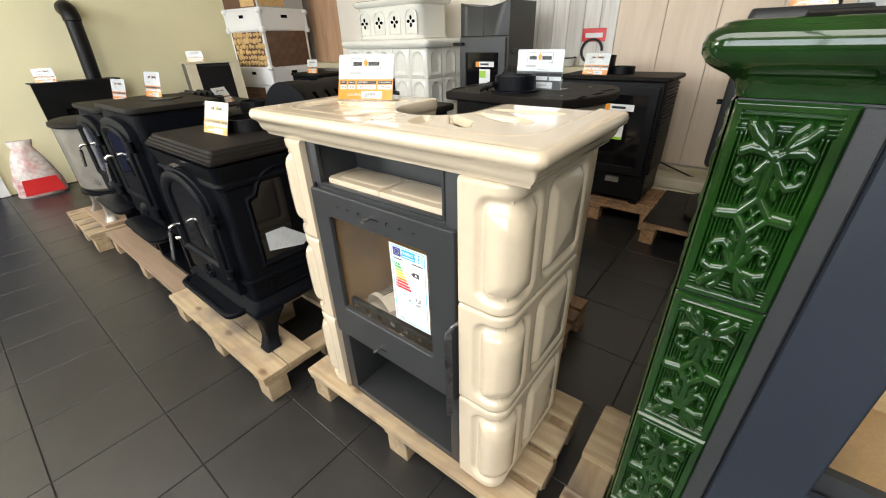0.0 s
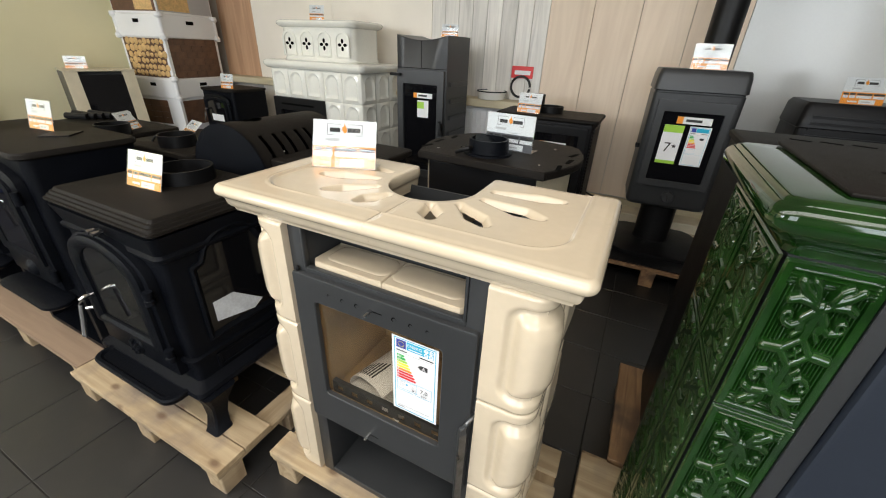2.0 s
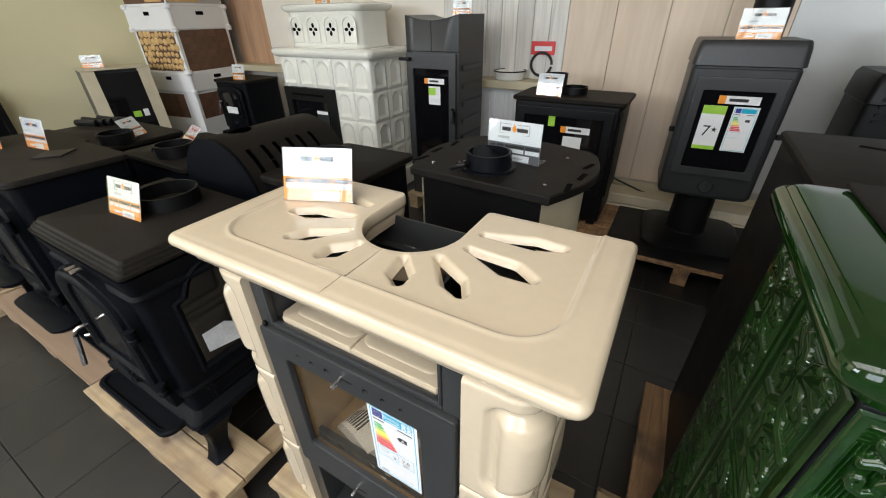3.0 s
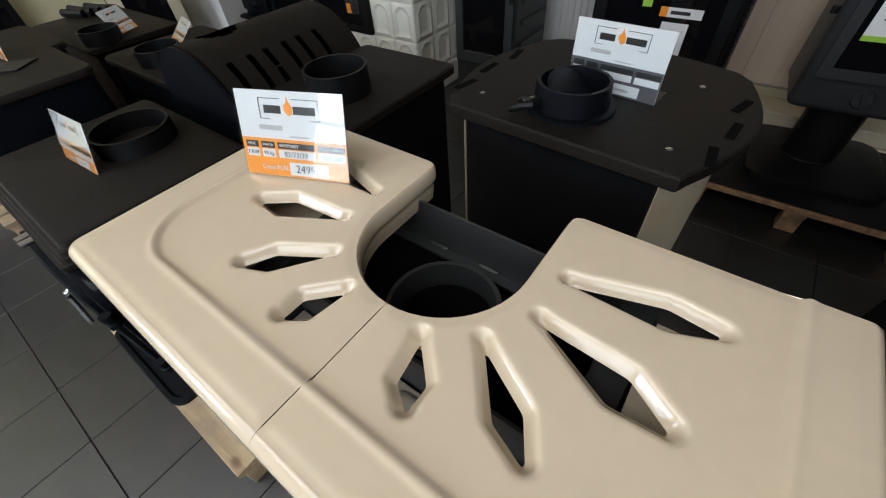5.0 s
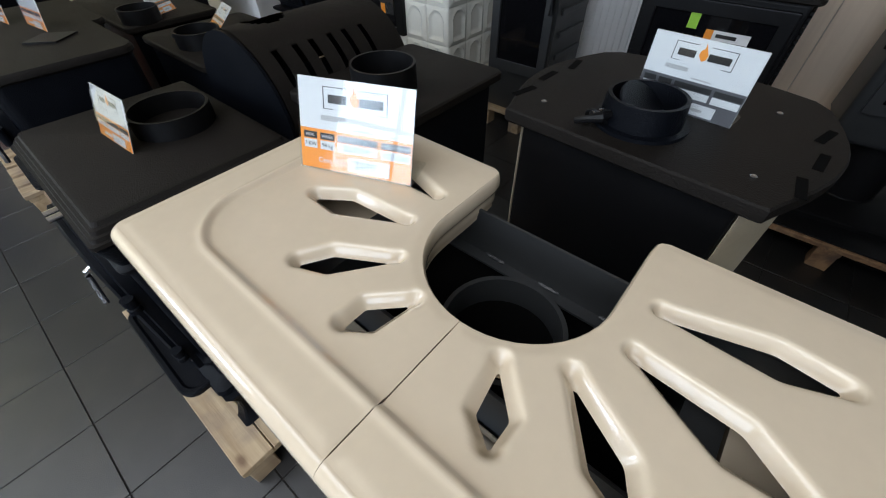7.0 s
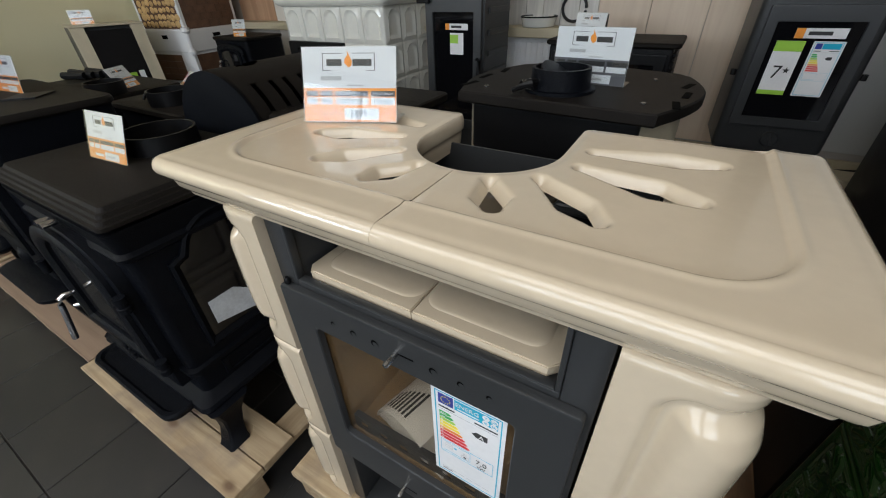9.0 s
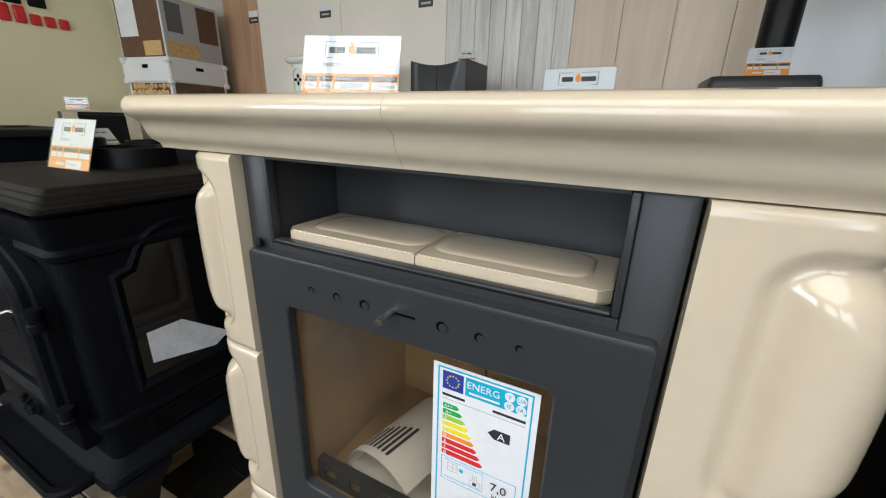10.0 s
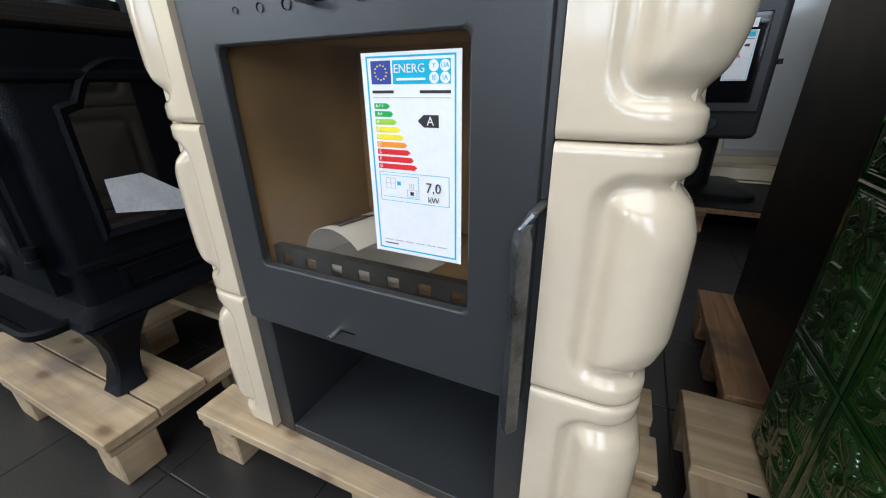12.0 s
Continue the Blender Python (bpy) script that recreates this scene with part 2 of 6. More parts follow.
SILVER_ENAMEL = mat("grey_beige_enamel", (0.33, 0.31, 0.27), 0.3, 0.5, 0.2, 10)
NAVY = mat("navy_door_paint", (0.02, 0.03, 0.09), 0.35, 0, 0.1, 3)
PLASTIC_BAG = mat("red_white_bag_film", (0.72, 0.66, 0.62), 0.2, 0, 0.25, 20, 0.5, 40, dust=(0.55, 0.05, 0.06), dscale=9, coat=0.5)
# whitish paper, its dimness behind glass put into the colour
FOLDED = mat("white_paper_dimmed", (0.58, 0.61, 0.64), 0.5, 0, 0.25, 14)
DARKGLASS = mat("black_glass", (0.005, 0.005, 0.006), 0.05, 0, 0.1, 4, coat=0.1, rvar=0.02)
ACRYLIC = clear("clear_acrylic", (0.97, 0.98, 0.98))
PANE = clear("stove_glass_pane", (0.83, 0.79, 0.71))
WINPANE = clear("window_pane", (0.97, 0.98, 0.98))
BOOKW = mat("cream_slab", (0.60, 0.53, 0.38), 0.4, 0, 0.1, 10)
CABLE = mat("black_rubber", (0.015, 0.015, 0.015), 0.6)


# ---- mesh helpers ----
def part(name, bm, material, parent=None, label="", smooth=False):
    me = bpy.data.meshes.new(name)
    if isinstance(bm, tuple):
        me.from_pydata(*bm)
        me.update()
    else:
        bmesh.ops.recalc_face_normals(bm, faces=bm.faces)
        bm.to_mesh(me)
        bm.free()
    me.materials.append(material)
    if smooth:
        for p in me.polygons:
            p.use_smooth = True
        me.set_sharp_from_angle(angle=radians(38))
    ob = new(name, me)
    ob.parent = parent
    if label:
        ob["label"] = label
    return ob


def again(ob, name, m, parent=None):
    """Another object on the same mesh."""
    o = new(name, ob.data)
    o.parent = parent
    o.matrix_basis = m
    return o


def thing(name, m, label, category, group="", kind=""):
    e = new(name)
    e.empty_display_size = 0.05
    e.matrix_basis = m
    return tagged(e, label, category, group, kind)


def box(bm, x0, x1, y0, y1, z0, z1, bev=0.0, seg=2):
    t = bmesh.new()
    bmesh.ops.create_cube(t, size=1)
    for v in t.verts:
        v.co = Vector((x0 + (v.co.x + 0.5) * (x1 - x0), y0 + (v.co.y + 0.5) * (y1 - y0), z0 + (v.co.z + 0.5) * (z1 - z0)))
    if bev:
        bmesh.ops.bevel(t, geom=t.edges[:], offset=bev, segments=seg, affect="EDGES", profile=0.5)
    me = bpy.data.meshes.new("t")
    t.to_mesh(me)
    t.free()
    bm.from_mesh(me)
    bpy.data.meshes.remove(me)
    return bm


def slab(*a, **k):
    return box(bmesh.new(), *a, **k)


def loft(bm, rings, closed=True, cap=True):
    vs = [[bm.verts.new(p) for p in r] for r in rings]
    n = len(rings[0])
    for a, b in zip(vs, vs[1:]):
        for i in range(n if closed else n - 1):
            j = (i + 1) % n
            bm.faces.new((a[i], a[j], b[j], b[i]))
    if cap and closed:
        bm.faces.new(vs[0][::-1])
        bm.faces.new(vs[-1])
    return bm


def lathe(profile, n=32, cx=0.0, cy=0.0, cap=False, bm=None):
    rings = [[(cx + r * math.cos(6.2831853 * i / n), cy + r * math.sin(6.2831853 * i / n), z) for i in range(n)] for r, z in profile]
    return loft(bm or bmesh.new(), rings, True, cap)


def tube(points, r, n=10, bm=None):
    bm = bm or bmesh.new()
    pts = [Vector(p) for p in points]
    rings, up = [], Vector((0.137, 0.271, 0.953))
    for i, p in enumerate(pts):
        d = (pts[min(i + 1, len(pts) - 1)] - pts[max(i - 1, 0)]).normalized()
        a = d.cross(up).normalized()
        b = d.cross(a)
        rr = r[i] if isinstance(r, (list, tuple)) else r
        rings.append([p + rr * (a * math.cos(6.2831853 * k / n) + b * math.sin(6.2831853 * k / n)) for k in range(n)])
    return loft(bm, rings)


def rounded(x0, x1, y0, y1, r, n=6):
    out = []
    for cx, cy, a0 in ((x1 - r, y0 + r, -90), (x1 - r, y1 - r, 0), (x0 + r, y1 - r, 90), (x0 + r, y0 + r, 180)):
        for k in range(n + 1):
            a = radians(a0 + 90 * k / n)
            out.append((cx + r * math.cos(a), cy + r * math.sin(a)))
    return out


def prism(outline, levels, bm=None, at=None):
    """A solid over an outline about its centre; levels are (inset, z)."""
    cx = sum(p[0] for p in outline) / len(outline)
    cy = sum(p[1] for p in outline) / len(outline)
    hx = max(abs(p[0] - cx) for p in outline)
    hy = max(abs(p[1] - cy) for p in outline)
    rings = [[(cx + (x - cx) * (1 - o / hx), cy + (y - cy) * (1 - o / hy), z) for x, y in outline] for o, z in levels]
    return loft(bm or bmesh.new(), rings)


def frame_xz(bm, outer, inner, y0, y1, bev=0.0):
    """A four-piece frame in an upright plane. outer, inner: x0, x1, z0, z1."""
    a, b, c, d = outer
    e, f, g, h = inner
    if e > a:
        box(bm, a, e, y0, y1, c, d, bev)
    if b > f:
        box(bm, f, b, y0, y1, c, d, bev)
    if g > c:
        box(bm, e, f, y0, y1, c, g, bev)
    if d > h:
        box(bm, e, f, y0, y1, h, d, bev)
    return bm


def plate_with_hole(outer, inner, y0, y1, bev=0.003):
    """An upright plate facing -y with one opening; both outlines have as many points."""
    def ring(o, y, grow=0.0):
        cx, cz = sum(p[0] for p in o) / len(o), sum(p[1] for p in o) / len(o)
        hx, hz = max(abs(p[0] - cx) for p in o), max(abs(p[1] - cz) for p in o)
        return [(cx + (x - cx) * (1 + grow / hx), y, cz + (z - cz) * (1 + grow / hz)) for x, z in o]
    rings = [ring(inner, y1), ring(inner, y0 + bev * 0.6), ring(inner, y0, bev * 0.6), ring(inner, y0, bev * 0.6 + 0.003), ring(outer, y0, -bev - 0.003), ring(outer, y0, -bev), ring(outer, y0 + bev * 0.3, -bev * 0.3), ring(outer, y0 + bev), ring(outer, y1)]
    return loft(bmesh.new(), rings, True, False)


def lettering(text, size, material, parent, m, name="lettering", align="CENTER"):
    cu = bpy.data.curves.new("t", "FONT")
    cu.body, cu.size, cu.align_x, cu.align_y, cu.extrude, cu.resolution_u = text, size, align, "CENTER", 0.00012, 2
    tmp = bpy.data.objects.new("t", cu)
    me = bpy.data.meshes.new_from_object(tmp)
    bpy.data.objects.remove(tmp)
    bpy.data.curves.remove(cu)
    me.materials.clear()
    me.materials.append(material)
    ob = new(name, me)
    ob.parent = parent
    ob.matrix_basis = m
    return ob


def smoothstep(a, b, x):
    t = np.clip((x - a) / (b - a), 0, 1)
    return t * t * (3 - 2 * t)


def seg_dist(px, py, ax, ay, bx, by):
    dx, dy = bx - ax, by - ay
    t = np.clip(((px - ax) * dx + (py - ay) * dy) / (dx * dx + dy * dy + 1e-12), 0, 1)
    return np.hypot(px - ax - t * dx, py - ay - t * dy), t


def poly_nearest(px, py, poly):
    """Signed distance (inside negative) and the nearest point of a closed polygon."""
    best = np.full(px.shape, 1e9)
    nx, ny = px.copy(), py.copy()
    inside = np.zeros(px.shape, bool)
    for (ax, ay), (bx, by) in zip(poly, poly[1:] + poly[:1]):
        d, t = seg_dist(px, py, ax, ay, bx, by)
        m = d < best
        best[m] = d[m]
        nx[m], ny[m] = (ax + t * (bx - ax))[m], (ay + t * (by - ay))[m]
        if abs(by - ay) > 1e-9:
            inside ^= ((ay > py) != (by > py)) & (px < (bx - ax) * (py - ay) / (by - ay) + ax)
    return np.where(inside, -best, best), nx, ny


# ---- structure ----
def structure(name, bm, material, label, category, smooth=False):
    ob = part(name, bm, material, None, "", smooth)
    return tagged(ob, label, category, "", "structure")


X0, X1, Y1, ZC = -4.42, 3.4, 2.72, 2.75
floor = structure("floor", slab(X0 - 0.2, X1 + 0.2, WIN_Y - 0.2, Y1 + 0.2, -0.12, -0.004), GROUT, "dark grey tiled showroom floor with thin joints", "floor")
# ceiling, left open where the added fill lamp shines in
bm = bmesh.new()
box(bm, X0 - 0.2, X1 + 0.2, ROOF_FILL[3], Y1 + 0.2, ZC, ZC + 0.2)
box(bm, X0 - 0.2, X1 + 0.2, WIN_Y - 0.2, ROOF_FILL[2], ZC, ZC + 0.2)
box(bm, X0 - 0.2, ROOF_FILL[0], ROOF_FILL[2], ROOF_FILL[3], ZC, ZC + 0.2)
box(bm, ROOF_FILL[1], X1 + 0.2, ROOF_FILL[2], ROOF_FILL[3], ZC, ZC + 0.2)
structure("ceiling", bm, CEIL, "plain cream painted ceiling with an added opening for fill light", "ceiling")
structure("wall_west", slab(X0 - 0.15, X0, WIN_Y, Y1 + 0.15, 0, ZC), YELLOW_WALL, "pale yellow painted showroom wall", "wall")
wall_north = structure("wall_north", slab(X0, X1 + 0.15, Y1, Y1 + 0.15, 0, ZC), PLASTER, "showroom wall clad with wooden and cream panels", "wall")
structure("wall_east", slab(X1, X1 + 0.15, WIN_Y, Y1, 0, ZC), BROWN_WALL, "brown-grey painted showroom wall", "wall")
bm = bmesh.new()
edges = [X0]
for wx0, wx1, wz0, wz1 in WINDOWS:
    box(bm, edges[-1], wx0, WIN_Y - 0.2, WIN_Y, 0, ZC)
    box(bm, wx0, wx1, WIN_Y - 0.2, WIN_Y, 0, wz0)
    box(bm, wx0, wx1, WIN_Y - 0.2, WIN_Y, wz1, ZC)
    edges.append(wx1)
box(bm, edges[-1], X1, WIN_Y - 0.2, WIN_Y, 0, ZC)
structure("wall_south", bm, BROWN_WALL, "brown-grey wall with large shop windows", "wall")
for i, (wx0, wx1, wz0, wz1) in enumerate(WINDOWS):
    w = thing("window_%d" % (i + 1), pose(0, 0, 0), "large shop window with white bars", "window", kind="structure")
    part("window_frame", frame_xz(bmesh.new(), (wx0, wx1, wz0, wz1), (wx0 + 0.06, wx1 - 0.06, wz0 + 0.06, wz1 - 0.06), WIN_Y - 0.09, WIN_Y - 0.03), WHITE_MATT, w)
    nx = max(2, round((wx1 - wx0) / 0.6))
    for k in range(1, nx):
        x = wx0 + (wx1 - wx0) * k / nx
        part("window_bar", slab(x - 0.02, x + 0.02, WIN_Y - 0.08, WIN_Y - 0.04, wz0 + 0.06, wz1 - 0.06), WHITE_MATT, w)
    for k in (1, 2):
        z = wz0 + (wz1 - wz0) * k / 3
        part("window_bar", slab(wx0 + 0.06, wx1 - 0.06, WIN_Y - 0.079, WIN_Y - 0.041, z - 0.016, z + 0.016), WHITE_MATT, w)
    p = part("pane", slab(wx0 + 0.05, wx1 - 0.05, WIN_Y - 0.062, WIN_Y - 0.058, wz0 + 0.05, wz1 - 0.05), WINPANE, w)
    p.visible_shadow = False

# bars and pane of the added opening, out of view
rl = thing("added_roof_opening", pose(0, 0, 0), "added unseen roof light with white bars, for overhead fill", "roof light", kind="structure")
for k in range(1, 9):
    x = ROOF_FILL[0] + (ROOF_FILL[1] - ROOF_FILL[0]) * k / 9
    part("bar", slab(x - 0.02, x + 0.02, ROOF_FILL[2], ROOF_FILL[3], ZC + 0.02, ZC + 0.06), WHITE_MATT, rl)
p = part("pane", slab(ROOF_FILL[0] + 0.001, ROOF_FILL[1] - 0.001, ROOF_FILL[2] + 0.001, ROOF_FILL[3] - 0.001, ZC + 0.09, ZC + 0.094), WINPANE, rl)
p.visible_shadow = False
# wall cladding, each board a piece of its own
for x0, x1, z0, w, material, label in ((-3.95, -3.43, 0.905, 0.26, BROWN_WOOD, "red-brown wooden wall board"), (-3.43, -1.35, 0.0, 1.04, CREAM_PANEL, "smooth cream wall panel"),
                                       (-1.35, -0.40, 0.905, 0.119, GREY_WOOD, "whitewashed grey plank"), (-0.40, 0.80, 0.27, 0.30, BEIGE_WOOD, "beige larch wall panel"),
                                       (0.80, X1, 0.3, 0.87, GREY_PANEL, "glossy light grey wall panel")):
    n = max(1, round((x1 - x0) / w))
    for k in range(n):
        a, b = x0 + (x1 - x0) * k / n, x0 + (x1 - x0) * (k + 1) / n
        part("panel", slab(a + 0.0015, b - 0.0015, Y1 - 0.014, Y1 + 0.002, z0, ZC - 0.01, 0.002, 1), material, wall_north, label)
structure("trim", slab(X0, -0.42, Y1 - 0.18, Y1 - 0.001, 0.845, 0.904, 0.006), OAK, "cream wooden ledge along the wall", "ledge")
structure("baseboard", slab(-0.2, 2.4, Y1 - 0.03, Y1 - 0.001, 0.002, 0.26, 0.006), OAK, "cream low boxing along the wall", "baseboard")

# ---- pallets ----
def pallet(m, w, d, h, boards, label, along="X", material=None, deck=0.022, group="pallets"):
    """A low timber pallet: deck boards on cross bearers and blocks."""
    t = thing("pallet", m, label, "pallet", group)
    wx, wy = material or PALLET_X, material or PALLET_Y
    n = len(boards)
    for k, (a, b) in enumerate(boards):
        jitter = 0.004 * math.sin(7.3 * k + w)
        if along == "X":
            part("board", slab(jitter, w + jitter, a * d, b * d, h - deck, h, 0.002, 1), wx, t)
        else:
            part("board", slab(a * w, b * w, jitter, d + jitter, h - deck, h, 0.002, 1), wy, t)
    for k in range(3):
        c = (0.0, 0.5, 1.0)[k]
        if along == "X":
            x = c * (w - 0.09)
            part("bearer", slab(x + 0.004, x + 0.086, 0.004, d - 0.004, h - deck - 0.020, h - deck - 0.0004, 0.002, 1), wy, t)
            for j in range(3):
                y = (0.0, 0.5, 1.0)[j] * (d - 0.09)
                part("block", slab(x + 0.008, x + 0.084, y + 0.01, y + 0.085, 0, h - deck - 0.0205, 0.003, 1), wy, t)
        else:
            y = c * (d - 0.09)
            part("bearer", slab(0.004, w - 0.004, y + 0.004, y + 0.086, h - deck - 0.020, h - deck - 0.0004, 0.002, 1), wx, t)
            for j in range(3):
                x = (0.0, 0.5, 1.0)[j] * (w - 0.09)
                part("block", slab(x + 0.01, x + 0.085, y + 0.008, y + 0.084, 0, h - deck - 0.0205, 0.003, 1), wx, t)
    return t


EVEN5 = [(0, 0.17), (0.21, 0.37), (0.42, 0.58), (0.63, 0.79), (0.83, 1)]
ZP = 0.124
pallet(pose(-0.408, -0.034, 0, 0, 0, 1), 0.815, 0.42, ZP, [(0, 0.2), (0.26, 0.44), (0.5, 0.7), (0.8, 1)], "pale timber pallet under the cream tiled stove", "X")


# ---- price signs ----
def logo(t, cx, cy, w, y):
    """The shop mark as plain shapes: an open frame, two bars, a flame."""
    h = w * 0.30
    bm = bmesh.new()
    for x0, x1, z0, z1 in ((-0.5, -0.12, 0.47, 0.5), (0.08, 0.5, 0.47, 0.5), (-0.5, -0.488, -0.5, 0.5), (0.488, 0.5, -0.5, 0.5), (-0.5, -0.34, -0.5, -0.47), (0.34, 0.5, -0.5, -0.47)):
        box(bm, cx + x0 * w, cx + x1 * w, y - 0.0004, y, cy + z0 * h, cy + z1 * h)
    part("logo_frame", bm, INK, t)
    bm = bmesh.new()
    box(bm, cx - 0.42 * w, cx - 0.13 * w, y - 0.0004, y, cy - 0.22 * h, cy + 0.16 * h)
    box(bm, cx + 0.08 * w, cx + 0.44 * w, y - 0.0004, y, cy - 0.22 * h, cy + 0.16 * h)
    part("logo_bar", bm, INK, t)
    pts = [(0, -0.32), (0.055, -0.2), (0.07, 0.05), (0.03, 0.3), (-0.02, 0.62), (-0.02, 0.35), (-0.07, 0.2), (-0.075, -0.05)]
    part("flame", loft(bmesh.new(), [[(cx + px * w, yy, cy + pz * h) for px, pz in pts] for yy in (y - 0.0004, y)]), ORANGE, t)


def price_sign(m, w, h, label, band="orange", detail=False, tilt=12, name_bars=True):
    """A clear acrylic stand with a printed card: white top, coloured lower half with fields."""
    t = thing("price_sign", m @ pose(0, 0, 0, -tilt, 0, 0), label, "price sign", "price signs")
    part("stand", slab(-w / 2, w / 2, 0.0012, 0.0032, 0, h, 0.0004, 1), ACRYLIC, t, "clear acrylic back of the stand")
    part("front_sheet", slab(-w / 2, w / 2, -0.0026, -0.0018, 0, h), ACRYLIC, t, "clear acrylic front sheet")
    foot = slab(-w / 2, w / 2, 0.0035, 0.055, 0.0, 0.002)
    bmesh.ops.rotate(foot, verts=foot.verts, cent=(0, 0.0035, 0), matrix=Matrix.Rotation(radians(tilt), 3, "X"))
    part("foot", foot, ACRYLIC, t, "clear acrylic foot")
    y = 0.0
    white = CARD
    part("card", slab(-w / 2 + 0.001, w / 2 - 0.001, y, y + 0.001, 0.001, h - 0.0004), white, t, "white printed card")
    low = {"orange": ORANGE, "grey": GREY_BAND}[band]
    hb = h * 0.46
    part("band", slab(-w / 2 + 0.0012, w / 2 - 0.0012, y - 0.0004, y, 0.0012, hb), low, t, band + " printed lower band")
    logo(t, 0.0, h * 0.80, w * 0.55, y)
    xs = [(-0.46, -0.34), (-0.31, -0.18), (-0.15, 0.20), (0.23, 0.48)]
    for a, b in xs:
        part("heading", slab(a * w, b * w, y - 0.0008, y - 0.0004, hb * 0.76, hb * 0.92), INK, t)
        part("field", slab(a * w, b * w, y - 0.0008, y - 0.0004, hb * 0.52, hb * 0.73, 0.0001, 1), CARD, t)
    part("price_field", slab(-0.06 * w, 0.31 * w, y - 0.0008, y - 0.0004, hb * 0.08, hb * 0.42), CARD, t)

    def put(text, x, z, size, material=INK, align="CENTER"):
        lettering(text, size, material, t, pose(x * w, y - 0.0011, z, 90, 0, 0), "lettering", align)
    if detail:
        put("MOC", -0.40, hb * 0.84, 0.0052, CARD)
        put("WAGA", -0.245, hb * 0.84, 0.0052, CARD)
        put("WYMIARY", -0.04, hb * 0.84, 0.0065, CARD)
        put("WYLOT SPALIN", 0.355, hb * 0.84, 0.0048, CARD)
        put("7 KW", -0.40, hb * 0.62, 0.0070)
        put("98 kg", -0.245, hb * 0.62, 0.0070)
        put("82/73/39", 0.02, hb * 0.62, 0.0100)
        put("150 mm", 0.355, hb * 0.62, 0.0095)
        put("Cena PLN:", -0.20, hb * 0.25, 0.0095, CARD)
        put("2499,-", 0.12, hb * 0.25, 0.0150)
    else:
        part("price_caption", slab(-0.32 * w, -0.1 * w, y - 0.0008, y - 0.0004, hb * 0.18, hb * 0.3), CARD, t)
        part("price_writing", slab(0.0, 0.2 * w, y - 0.0012, y - 0.0009, hb * 0.2, hb * 0.28), GREY_INK, t)
    if name_bars:
        part("name_bar", slab(-0.3 * w, -0.08 * w, y - 0.0004, y, hb * 1.22, hb * 1.34), GREY_INK, t)
    part("caption_bar", slab(-0.02 * w, 0.16 * w, y - 0.0004, y, hb * 1.06, hb * 1.10), GREY_INK, t)
    return t


